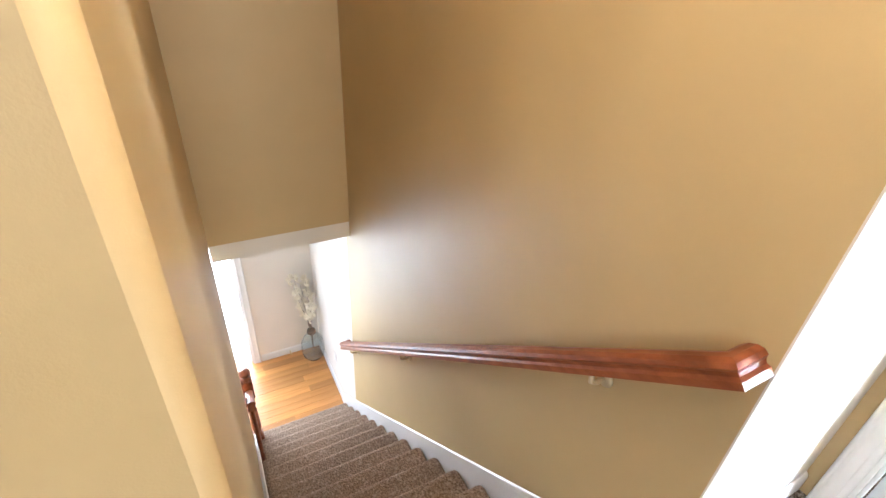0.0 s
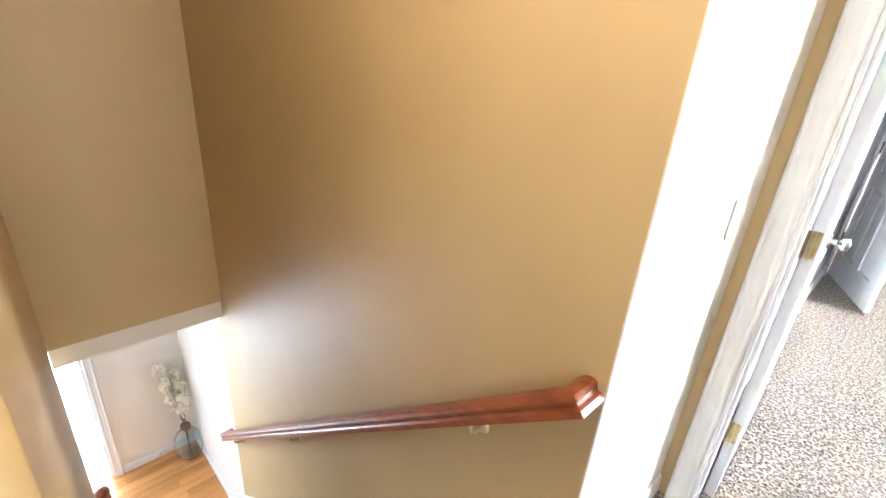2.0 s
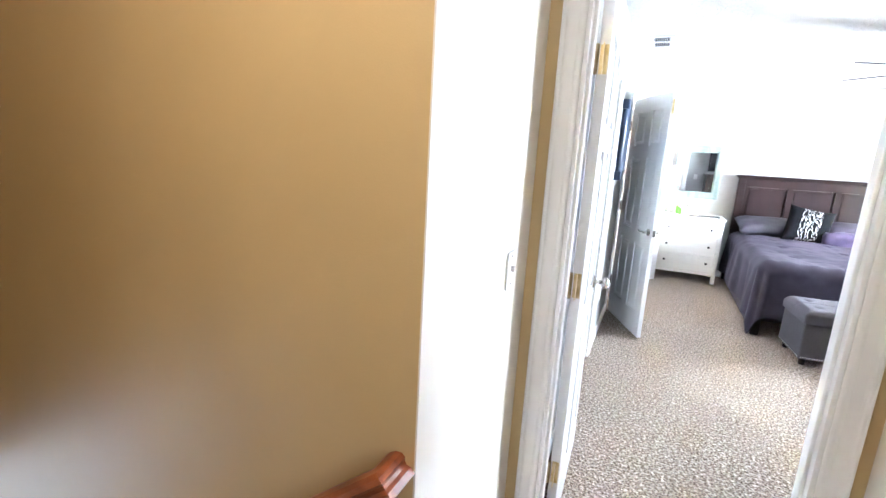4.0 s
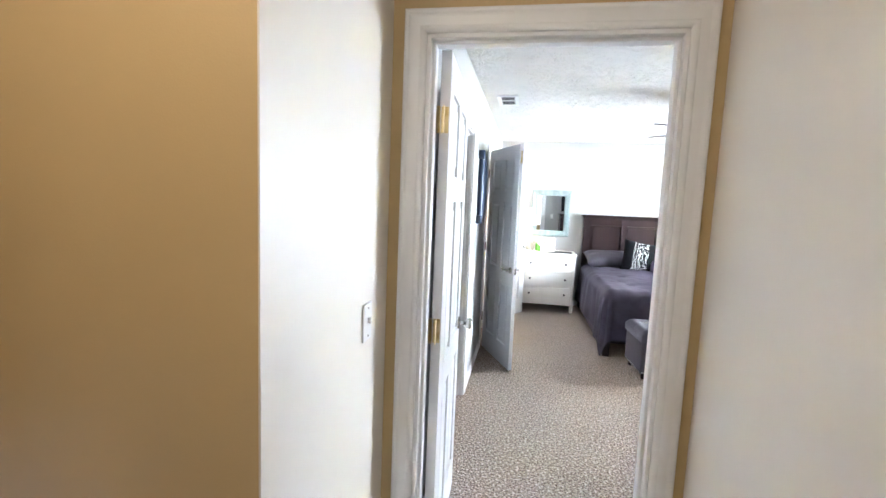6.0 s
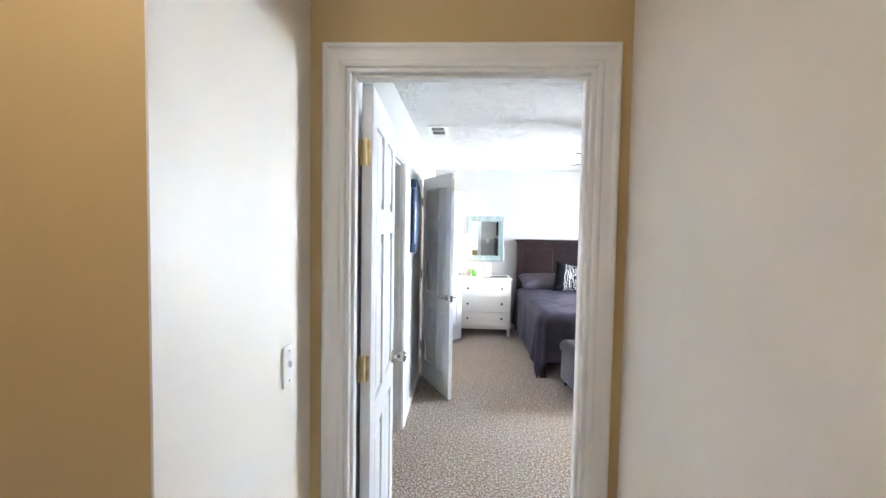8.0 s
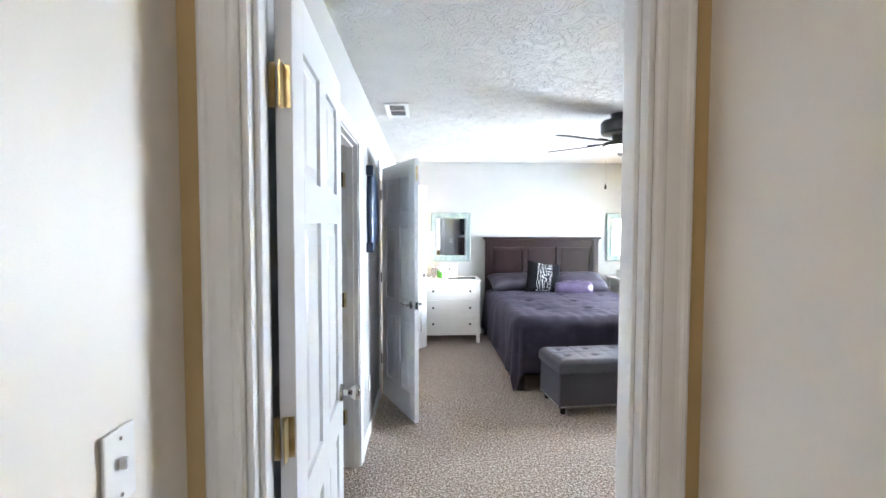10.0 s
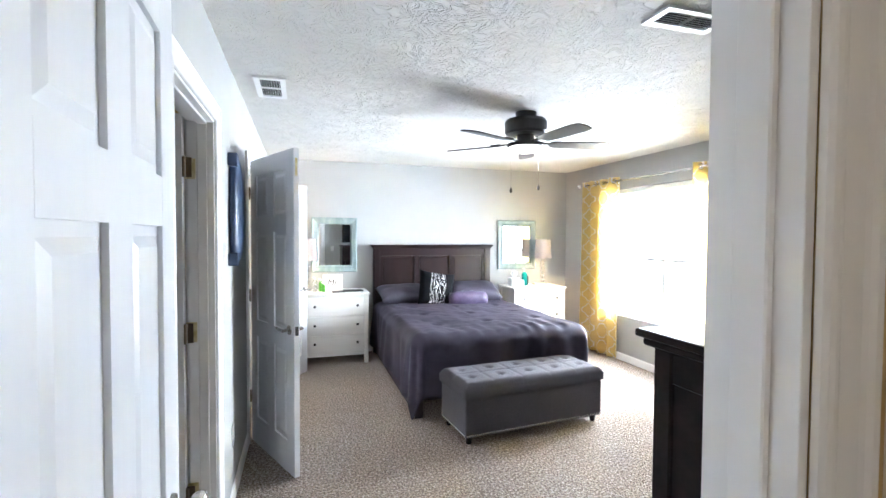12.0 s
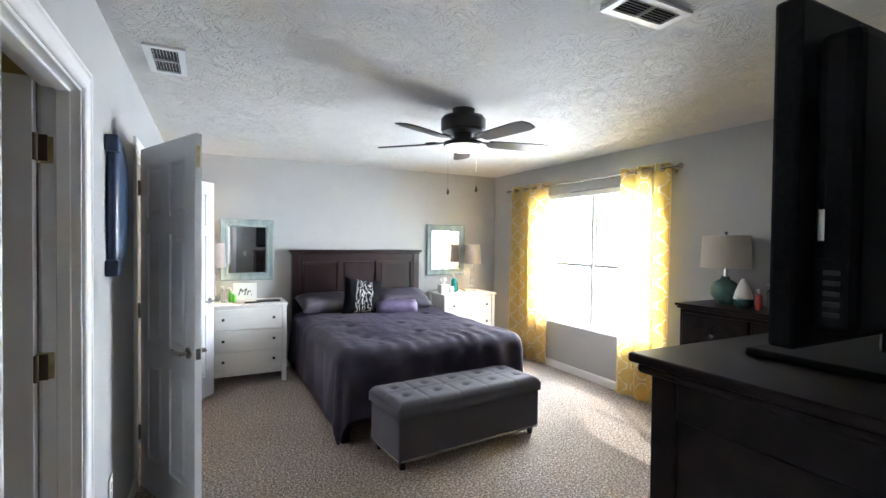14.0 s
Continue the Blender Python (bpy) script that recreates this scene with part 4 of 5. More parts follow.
curtain("curtain", 4.40, 5.15, 4, "yellow curtain with white trellis pattern hanging in folds")
curtain("curtain", 2.73, 3.30, 3, "yellow curtain with white trellis pattern drawn back")

# ---- bed ----
bed = thing("bed", "dark wooden queen bed with a panelled headboard", "bed")
hx0, hx1, hy = 1.19, 2.80, 5.60
part("post", box(hx0, hy - 0.03, 0, hx0 + 0.085, hy + 0.045, 1.34, 0.004), M_HEAD, bed)
part("post", box(hx1 - 0.085, hy - 0.03, 0, hx1, hy + 0.045, 1.34, 0.004), M_HEAD, bed)
bm = box(hx0 - 0.03, hy - 0.055, 1.362, hx1 + 0.03, hy + 0.07, 1.39, 0.005)
box(hx0 - 0.012, hy - 0.04, 1.34, hx1 + 0.012, hy + 0.055, 1.3625, 0.006, bm=bm)
part("cap_rail", bm, M_HEAD, bed)
pw = (hx1 - hx0 - 0.17 - 4 * 0.0) / 3
x = hx0 + 0.085
bm = box(x, hy - 0.018, 1.245, hx1 - 0.085, hy + 0.03, 1.34)
box(x, hy - 0.018, 0.35, hx1 - 0.085, hy + 0.03, 0.60, bm=bm)
for i in range(4):
    xx = x + i * pw
    w = 0.05
    a = max(xx - w / 2, x)
    b = min(xx + w / 2, hx1 - 0.085)
    box(a, hy - 0.018, 0.60, b, hy + 0.03, 1.245, bm=bm)
part("panel_frame", bm, M_HEAD, bed)
for i in range(3):
    a, b = x + i * pw + 0.027, x + (i + 1) * pw - 0.027
    bm = box(a, hy + 0.002, 0.602, b, hy + 0.02, 1.243)
    box(a + 0.02, hy - 0.006, 0.622, b - 0.02, hy + 0.004, 1.223, 0.006, bm=bm)
    part("panel", bm, M_HEAD, bed)
for xx in (hx0 + 0.01, hx1 - 0.045):
    part("side_rail", box(xx, 3.36, 0.16, xx + 0.035, hy - 0.03, 0.36, 0.004), M_HEAD, bed)
part("footboard", box(hx0 + 0.08, 3.36, 0.14, hx1 - 0.08, 3.395, 0.42, 0.006), M_HEAD, bed)
for xx in (hx0 + 0.01, hx1 - 0.08):
    part("leg", box(xx, 3.345, 0, xx + 0.07, 3.415, 0.44, 0.006), M_HEAD, bed)
part("mattress", box(hx0 + 0.05, 3.40, 0.30, hx1 - 0.05, hy - 0.04, 0.63, 0.05, 3), M_PAPER, bed, "white mattress")
part("bed_skirt", box(hx0 + 0.02, 3.42, 0.02, hx0 + 0.03, hy - 0.05, 0.32), M_SKIRT, bed, "dark gathered bed skirt")

# comforter: one draped sheet with hanging folds
def comforter():
    r = 0.11
    ax0, ax1, ay0, my1, zt = 1.165 + r, 2.85 - r, 3.30 + r, 5.44, 0.70
    over = 0.60
    nu, nv = 170, 150
    bm = bmesh.new()
    grid = []
    U0, U1, V0, V1 = ax0 - over, ax1 + over, ay0 - 0.58, my1
    for j in range(nv + 1):
        v = V0 + (V1 - V0) * j / nv
        row = []
        for i in range(nu + 1):
            u = U0 + (U1 - U0) * i / nu
            ex = max(ax0 - u, 0, u - ax1)
            ey = max(ay0 - v, 0)
            sx = -1 if u < ax0 else 1
            k = math.hypot(ex, ey)
            drop = (ex ** 2.4 + ey ** 2.4) ** (1 / 2.4) if ex and ey else k
            if drop < r * 1.5708:
                out, down = r * math.sin(drop / r), r * (1 - math.cos(drop / r))
            else:
                out, down = r, r + (drop - r * 1.5708)
            hang = max(drop - 0.12, 0)
            if hang > 0:
                ang = math.atan2(ey, ex + 1e-6)
                # running length along the hem, round both foot corners
                side, turn = max(v - ay0, 0), 0.30
                if u < ax0:
                    along = side - turn * ang
                elif u <= ax1:
                    along = -turn * 1.571 - (u - ax0)
                else:
                    along = -turn * 1.571 - (ax1 - ax0) - turn * (1.571 - ang) - side
                foot = math.sin(ang) ** 2
                grow = min(hang / 0.40, 1)
                broad = math.sin(along * 6.5 + 0.9 * math.sin(along * 3.1) + 0.6) + 0.35 * noise.noise((along * 5, hang * 2, 4.0))
                pleat = math.sin(along * 23 + 2.2 * math.sin(along * 4.3)) * (0.6 + 0.6 * noise.noise((along * 3, 1.0, 8.0)))
                out += (0.024 + 0.030 * math.sin(2 * ang) ** 2) * broad * grow + (0.008 + 0.020 * foot) * pleat * min(hang / 0.08, 1)
                out += 0.10 * hang * (0.35 + 1.3 * math.sin(2 * ang) ** 2)
            z = zt - down
            x, y = u, v
            if k > 0:
                if ex:
                    x = (ax0 if sx < 0 else ax1) + sx * out * ex / k
                if ey:
                    y = ay0 - out * ey / k
            flat = max(0, 1 - k / 0.15)
            puff = 0.018 * math.sin(u * 4.2 + 0.8) * math.sin(v * 3.1) + 0.010 * math.sin(u * 9 + 3 * math.sin(v * 3)) * math.sin(v * 5 + 1)
            puff += 0.020 * noise.noise((u * 4, v * 3, 2.0)) + 0.011 * noise.noise((u * 11, v * 8, 7.0)) - 0.007 * max(0, 1 - 9 * abs(noise.noise((u * 2.6 + v, v * 3.4 - u, 1.5)))) + 0.006 * noise.noise((u * 24, v * 20, 3.0))
            # gathers running back from the foot edge
            if u > ax0 and u < ax1:
                puff += 0.017 * math.sin(u * 46 + 2 * math.sin(u * 6) + 1.5 * v) * math.exp(-((v - ay0) / 0.22) ** 2) * (0.5 + noise.noise((u * 3, v, 5.0)))
            for tu in (1.52, 2.02, 2.52):
                for tv in (3.80, 4.28, 4.76):
                    dd = math.hypot(u - tu, v - tv)
                    puff -= 0.052 * math.exp(-(dd / 0.045) ** 2)
            z += 0.55 * puff * (0.25 + 0.75 * flat) - 0.05 * max(0, v - 4.95)
            row.append(bm.verts.new((x, y, max(z, 0.03 + 0.004 * math.sin(u * 30 + v * 23)))))
        grid.append(row)
    for j in range(nv):
        for i in range(nu):
            bm.faces.new((grid[j][i], grid[j][i + 1], grid[j + 1][i + 1], grid[j + 1][i]))
    ob = part("comforter", bm, M_COMFORT, smooth=True)
    so = ob.modifiers.new("thickness", "SOLIDIFY")
    so.thickness, so.offset = 0.012, -1
    return tagged(ob, "rumpled purple-grey comforter draped over the bed to the floor", "comforter")


comforter()


def pillow(name, m, w, h, t, material, label, group=""):
    bm = bmesh.new()
    n = 22
    for s in (1, -1):
        g = [[None] * (n + 1) for _ in range(n + 1)]
        for i in range(n + 1):
            for j in range(n + 1):
                u, v = 2 * i / n - 1, 2 * j / n - 1
                k = max(0, (1 - u ** 4)) ** 0.5 * max(0, (1 - v ** 4)) ** 0.5
                pinch = 1 - 0.06 * (1 - abs(u)) * abs(v) ** 3 
                x, y = u * w / 2 * (1 - 0.05 * (1 - v * v)), v * h / 2 * (1 - 0.07 * (1 - u * u))
                z = s * t / 2 * k * (1 + 0.10 * noise.noise((u * 2.2 + w, v * 2.2, s)))
                g[i][j] = bm.verts.new((x, y * pinch, z))
        for i in range(n):
            for j in range(n):
                q = (g[i][j], g[i + 1][j], g[i + 1][j + 1], g[i][j + 1])
                bm.faces.new(q if s > 0 else q[::-1])
    bmesh.ops.remove_doubles(bm, verts=bm.verts[:], dist=1e-4)
    ob = part(name, bm, material, smooth=True)
    ob.matrix_world = m
    return tagged(ob, label, "pillow", group)


pillow("bed_pillow", pose(1.54, 5.30, 0.785, 17, 0, 4), 0.66, 0.42, 0.18, M_PILLOW, "grey-purple satin bed pillow against the headboard", "bed pillows")
pillow("bed_pillow", pose(2.44, 5.29, 0.795, 17, 0, -5), 0.68, 0.44, 0.19, M_PILLOW, "grey-purple satin bed pillow against the headboard", "bed pillows")
pillow("throw_pillow", pose(1.88, 5.06, 0.865, 66, 9, -4), 0.44, 0.44, 0.17, M_BW, "square black throw pillow with a white swirling band")
bol = lathe([(0.001, -0.24), (0.05, -0.238), (0.083, -0.215), (0.092, -0.16), (0.096, -0.12), (0.10, -0.06), (0.10, 0.0), (0.10, 0.06), (0.096, 0.12), (0.092, 0.16), (0.083, 0.215), (0.05, 0.238), (0.001, 0.24)], 28)
for v in bol.verts:
    a = math.atan2(v.co.y, v.co.x)
    k = 1 + 0.05 * math.sin(v.co.z * 40 + 2 * a) + 0.10 * noise.noise((v.co.z * 14, math.cos(a) * 1.5, math.sin(a) * 1.5))
    v.co.x *= k
    v.co.y *= k
ob = part("bolster_pillow", bol, M_BOLSTER, smooth=True)
ob.matrix_world = pose(2.24, 4.93, 0.745, 0, 90, -4) 
tagged(ob, "purple satin bolster pillow lying on the comforter", "pillow")

# ---- bench ----
bench = thing("storage_bench", "grey linen storage bench with a tufted lid and nailhead trim", "bench", pose(1.42, 2.745, 0, 0, 0, 5.6))
bw, bd = 1.25, 0.48
part("body", box(0.012, 0.012, 0.055, bw - 0.012, bd - 0.012, 0.345, 0.012, 2), M_BENCH, bench)
bm = bmesh.new()
nu, nv = 100, 44
g = []
for j in range(nv + 1):
    row = []
    for i in range(nu + 1):
        x, y = bw * i / nu, bd * j / nv
        e = min(x, bw - x, y, bd - y)
        z = 0.455 - 0.045 * max(0, 1 - e / 0.05) ** 2.2
        for r, ty in enumerate((0.155, 0.345)):
            for c in range(5):
                tx = (c + 0.5) * bw / 5
                dd = math.hypot((x - tx), y - ty)
                z -= 0.022 * math.exp(-(dd / 0.028) ** 2)
        # seams between the tufts
        z -= 0.007 * math.exp(-((y - 0.25) / 0.012) ** 2)
        for c in range(1, 5):
            z -= 0.006 * math.exp(-((x - c * bw / 5) / 0.010) ** 2)
        row.append(bm.verts.new((x, y, z)))
    g.append(row)
for j in range(nv):
    for i in range(nu):
        bm.faces.new((g[j][i], g[j][i + 1], g[j + 1][i + 1], g[j + 1][i]))
rim = [g[0][i] for i in range(nu + 1)] + [g[j][nu] for j in range(1, nv + 1)] + [g[nv][i] for i in range(nu - 1, -1, -1)] + [g[j][0] for j in range(nv - 1, 0, -1)]
low = [bm.verts.new((v.co.x, v.co.y, 0.350)) for v in rim]
for i in range(len(rim)):
    k = (i + 1) % len(rim)
    bm.faces.new((rim[k], rim[i], low[i], low[k]))
bm.faces.new(low)
lid = part("lid", bm, M_BENCH, bench, "tufted cushioned lid", smooth=True)
for ty in (0.155, 0.345):
    for c in range(5):
        part("button", ball(0.013, pose((c + 0.5) * bw / 5, ty, 0.436), 10, scale=(1, 1, 0.5)), M_BUTTON, lid, smooth=True)
for fx, fy in ((0.06, 0.06), (bw - 0.06, 0.06), (0.06, bd - 0.06), (bw - 0.06, bd - 0.06)):
    part("foot", cyl(0.02, 0.027, 0, 0.06, 12, m=pose(fx, fy, 0)), M_DARK, bench)
nails = bmesh.new()
for i in range(78):
    ball(0.0062, pose(0.03 + i * (bw - 0.06) / 77, 0.0115, 0.072), 6, bm=nails)
for i in range(32):
    for xx in (0.0115, bw - 0.0115):
        ball(0.0062, pose(xx, 0.03 + i * (bd - 0.06) / 31, 0.072), 6, bm=nails)
tagged(part("nailheads", nails, M_NAIL, bench, "row of silver nailheads"), kind="stuff")

# ---- white chests beside the bed ----
def white_chest():
    t = thing("bedside_chest", "white painted three-drawer chest with small black knobs", "chest of drawers", group="bedside chests")
    w, dp, h = 0.745, 0.50, 0.81
    part("top", box(-0.015, -0.02, h, w + 0.015, dp, h + 0.024, 0.004, 2), M_WHITE_WOOD, t)
    bm = box(0.03, 0.018, 0.135, w - 0.03, dp - 0.01, h)
    part("carcass", bm, M_WHITE_WOOD, t)
    for x in (0, w - 0.045):
        for y in (0, dp - 0.055):
            part("leg", box(x, y, 0, x + 0.045, y + 0.045, h, 0.003), M_WHITE_WOOD, t)
    part("apron", box(0.045, 0.012, 0.10, w - 0.045, 0.03, 0.14, 0.002), M_WHITE_WOOD, t)
    zs = [(0.148, 0.345), (0.353, 0.565), (0.573, 0.785)]
    for z0, z1 in zs:
        dr = part("drawer_front", box(0.05, 0.002, z0, w - 0.05, 0.022, z1, 0.003, 1), M_WHITE_WOOD, t)
        for x in (0.13, w - 0.13):
            part("knob", lathe([(0.006, 0), (0.006, 0.012), (0.014, 0.016), (0.015, 0.024), (0.001, 0.028)], 12, m=Matrix.Translation((x, 0.003, (z0 + z1) / 2 + 0.01)) @ pose(0, 0, 0, 90)), M_BLACK, dr, smooth=True)
    return t


chest = white_chest()
chest.matrix_world = pose(0.325, 5.15, 0)
copy_thing(chest, pose(2.965, 5.14, -0.0))


def framed_mirror(name, x0, x1, z0, z1):
    t = thing(name, "weathered teal wooden frame round a wall mirror", "mirror", group="bedroom mirrors")
    y = BY1
    w = 0.088
    # moulded frame of four mitred rails
    prof = [(0, 0.004), (0, 0.03), (0.012, 0.036), (0.03, 0.030), (0.055, 0.024), (0.066, 0.026), (0.078, 0.018), (w, 0.012), (w, 0.004)]
    cs = [(x0, z0), (x1, z0), (x1, z1), (x0, z1)]
    ins = [(1, 1), (-1, 1), (-1, -1), (1, -1)]
    for e in range(4):
        bm = bmesh.new()
        rows = []
        for c in (e, (e + 1) % 4):
            rows.append([bm.verts.new((cs[c][0] + ins[c][0] * a, y - b, cs[c][1] + ins[c][1] * a)) for a, b in prof])
        k = len(prof)
        for i in range(k):
            bm.faces.new((rows[0][i], rows[0][(i + 1) % k], rows[1][(i + 1) % k], rows[1][i]))
        bm.faces.new(rows[0])
        bm.faces.new(rows[1])
        bmesh.ops.recalc_face_normals(bm, faces=bm.faces[:])
        part("frame_rail", bm, M_TEAL, t)
    part("mirror_glass", box(x0 + w - 0.01, y - 0.013, z0 + w - 0.01, x1 - w + 0.01, y - 0.006, z1 - w + 0.01), M_MIRROR, t)
    return t


framed_mirror("wall_mirror", 0.432, 0.995, 1.042, 1.732)
framed_mirror("wall_mirror", 2.952, 3.537, 1.042, 1.732)


# ---- bedside lamps ----
def ball_lamp():
    t = thing("bedside_lamp", "lit table lamp of stacked crystal balls with a taupe shade", "lamp", group="bedside lamps")
    part("base_plate", lathe([(0.06, 0), (0.06, 0.012), (0.045, 0.02)], 24), M_SILVER, t)
    for i in range(5):
        part("crystal_ball", ball(0.031, pose(0, 0, 0.05 + i * 0.062), 16), M_BALL, t, smooth=True)
        part("collar", cyl(0.011, 0.011, 0.05 + i * 0.062 + 0.026, 0.05 + i * 0.062 + 0.036, 12), M_SILVER, t)
    part("stem", cyl(0.007, 0.007, 0.35, 0.60, 10), M_SILVER, t)
    bm = bmesh.new()
    n = 32
    r = [(0.115, 0.37), (0.118, 0.37), (0.102, 0.63), (0.099, 0.63)]
    rings = [[bm.verts.new((a * math.cos(2 * math.pi * i / n), a * math.sin(2 * math.pi * i / n), z)) for i in range(n)] for a, z in r]
    for k in range(4):
        for i in range(n):
            bm.faces.new((rings[k][i], rings[k][(i + 1) % n], rings[(k + 1) % 4][(i + 1) % n], rings[(k + 1) % 4][i]))
    part("shade", bm, M_SHADE, t, "taupe drum shade", smooth=False)
    part("bulb", ball(0.028, pose(0, 0, 0.48), 12), M_BULB, t, smooth=True)
    part("finial", ball(0.009, pose(0, 0, 0.61), 8), M_SILVER, t)
    return t


bl = ball_lamp()
bl.matrix_world = pose(3.555, 5.47, 0.834)
copy_thing(bl, pose(0.375, 5.50, 0.834))

# ---- things on the left chest ----
sign = thing("framed_sign", "white framed sign with black cursive lettering", "sign", pose(0.68, 5.50, 0.836, -8))
part("frame", box(-0.12, 0, 0, 0.12, 0.018, 0.19, 0.004), M_WHITE_WOOD, sign)
part("paper", box(-0.105, -0.002, 0.014, 0.105, 0.001, 0.176), M_PAPER, sign)
cu = bpy.data.curves.new("lettering", "FONT")
cu.body, cu.size, cu.extrude, cu.align_x, cu.shear = "Mr.", 0.11, 0.0008, "CENTER", 0.3
cu.materials.append(M_INK_SHADE)
lo = new("lettering", cu)
lo.parent = sign
lo.matrix_local = pose(0, -0.0035, 0.055, 90)


def pump_bottle(name, m, h, r, material, label):
    t = thing(name, label, "bottle", m)
    part("body", lathe([(r * 0.9, 0), (r, 0.006), (r, h * 0.68), (r * 0.55, h * 0.78), (r * 0.3, h * 0.80)], 18), material, t, smooth=True)
    part("pump", tube([(0, 0, h * 0.80), (0, 0, h * 0.95), (0, 0, h), (-0.03, 0, h * 0.985)], 0.006, 8), M_WHITE_PLASTIC, t)
    return t


pump_bottle("pump_bottle", pose(0.465, 5.40, 0.834), 0.17, 0.026, M_BALL, "clear pump bottle on the white chest")
pump_bottle("spray_bottle", pose(0.535, 5.42, 0.834), 0.15, 0.024, M_GREEN, "green plastic bottle beside the sign")
pump_bottle("small_bottle", pose(0.565, 5.36, 0.834), 0.11, 0.02, M_GREEN, "small green bottle on the white chest")
tagged(part("phone", box(0.66, 5.24, 0.834, 0.80, 5.31, 0.843, 0.003), M_PLASTIC), "black phone lying on the white chest", "phone")
tagged(part("tablet", box(0.79, 5.28, 0.834, 1.03, 5.44, 0.843, 0.003), M_PLASTIC), "black tablet lying on the white chest", "tablet")

# ---- things on the right chest ----
tissue = thing("tissue_box", "white tissue box with tissues pulled out", "tissue box", pose(3.06, 5.36, 0.834))
part("carton", box(-0.06, -0.06, 0, 0.06, 0.06, 0.11, 0.004), M_PAPER, tissue)
bm = bmesh.new()
for s in range(5):
    a = s * 1.25
    vs = [bm.verts.new((0.008 * math.cos(a), 0.008 * math.sin(a), 0.108)), bm.verts.new((0.05 * math.cos(a - .5), 0.05 * math.sin(a - .5), 0.17 + 0.02 * (s % 2))), bm.verts.new((0.03 * math.cos(a), 0.03 * math.sin(a), 0.215 - 0.015 * (s % 3))), bm.verts.new((0.05 * math.cos(a + .5), 0.05 * math.sin(a + .5), 0.175))]
    bm.faces.new(vs)
part("tissue", bm, M_PAPER, tissue)
pump_bottle("soap_bottle", pose(3.235, 5.40, 0.834), 0.235, 0.038, M_TEALPLASTIC, "teal pump bottle on the white chest")
pump_bottle("lotion_bottle", pose(3.30, 5.46, 0.834), 0.17, 0.025, M_INK_SHADE, "dark bottle on the white chest")
tagged(part("cream_jar", lathe([(0.03, 0), (0.032, 0.06), (0.026, 0.075), (0.026, 0.09)], 16, m=pose(3.13, 5.27, 0.834)), M_PAPER, smooth=False), "white jar with a teal label", "jar")
for i, (x, y, z, rot) in enumerate(((3.43, 5.36, 0.834, 8), (3.435, 5.36, 0.852, -6))):
    b = thing("book", "pale paperback book in a small stack", "book", pose(x, y, z, 0, 0, rot), group="bedside books")
    part("cover", box(-0.085, -0.06, 0, 0.085, 0.06, 0.017, 0.001), M_BOOK if i else M_PAPER, b)
    part("pages", box(-0.08, -0.0615, 0.003, 0.082, 0.058, 0.014), M_PAPER, b)

# ---- ceiling fan ----
fan = thing("ceiling_fan", "black ceiling fan with five dark blades and a lit glass bowl", "ceiling fan", pose(1.927, 2.845, 0))
part("canopy", lathe([(0.04, H - 0.052), (0.074, H - 0.045), (0.079, H - 0.002)], 28), M_BLACK, fan, smooth=False)
part("motor_housing", lathe([(0.09, 2.268), (0.148, 2.276), (0.158, 2.292), (0.158, 2.362), (0.145, 2.382), (0.045, 2.388)], 36), M_BLACK, fan, smooth=False)
part("switch_housing", lathe([(0.05, 2.205), (0.066, 2.215), (0.066, 2.262), (0.08, 2.270)], 24), M_BLACK, fan)
part("lamp_ring", lathe([(0.128, 2.178), (0.139, 2.186), (0.139, 2.203), (0.06, 2.214)], 32), M_BLACK, fan)
part("lamp_bowl", lathe([(0.001, 2.138), (0.055, 2.142), (0.105, 2.158), (0.127, 2.179)], 28), M_FANGLASS, fan, "lit frosted glass bowl", smooth=True)
for k in range(5):
    a = 62.0 + 72 * k
    b2 = bmesh.new()
    outline = [(0.20, -0.045), (0.24, -0.06), (0.58, -0.070), (0.64, -0.054), (0.655, 0.0), (0.64, 0.054), (0.58, 0.070), (0.24, 0.06), (0.20, 0.045)]
    top = [b2.verts.new((x, y, 0.004)) for x, y in outline]
    bot = [b2.verts.new((x, y, -0.004)) for x, y in outline]
    b2.faces.new(top)
    b2.faces.new(bot[::-1])
    for i in range(len(outline)):
        j = (i + 1) % len(outline)
        b2.faces.new((top[j], top[i], bot[i], bot[j]))
    bmesh.ops.transform(b2, matrix=pose(0, 0, 2.206, 0, 0, a) @ pose(0, 0, 0, -10), verts=b2.verts[:])
    blade = part("blade", b2, M_BLADE, fan)
    b3 = box(0.10, -0.014, -0.004, 0.215, 0.014, 0.004)
    box(0.19, -0.04, -0.0075, 0.27, -0.022, 0.0075, bm=b3)
    box(0.19, 0.022, -0.0075, 0.27, 0.04, 0.0075, bm=b3)
    box(0.19, -0.022, -0.0075, 0.21, 0.022, 0.0075, bm=b3)
    bmesh.ops.transform(b3, matrix=pose(0, 0, 2.212, 0, 0, a) @ pose(0, 0, 0, -8), verts=b3.verts[:])
    part("blade_arm", b3, M_BLACK, blade)
for x, y, z in ((-0.118, 0.0, 1.842), (0.127, 0.03, 1.876)):
    part("pull_chain", tube([(x, y, 2.19), (x, y, z + 0.03)], 0.0012, 5), M_NICKEL, fan)
    part("pull_knob", lathe([(0.002, z + 0.035), (0.008, z + 0.02), (0.011, z + 0.005), (0.006, z - 0.008), (0.001, z - 0.01)], 10, m=pose(x, y, 0)), M_BLACK, fan)
lamp("fan_lamp", "POINT", pose(1.927, 2.845, 2.09), 2.5, (1.0, 0.93, 0.82), 0.06)


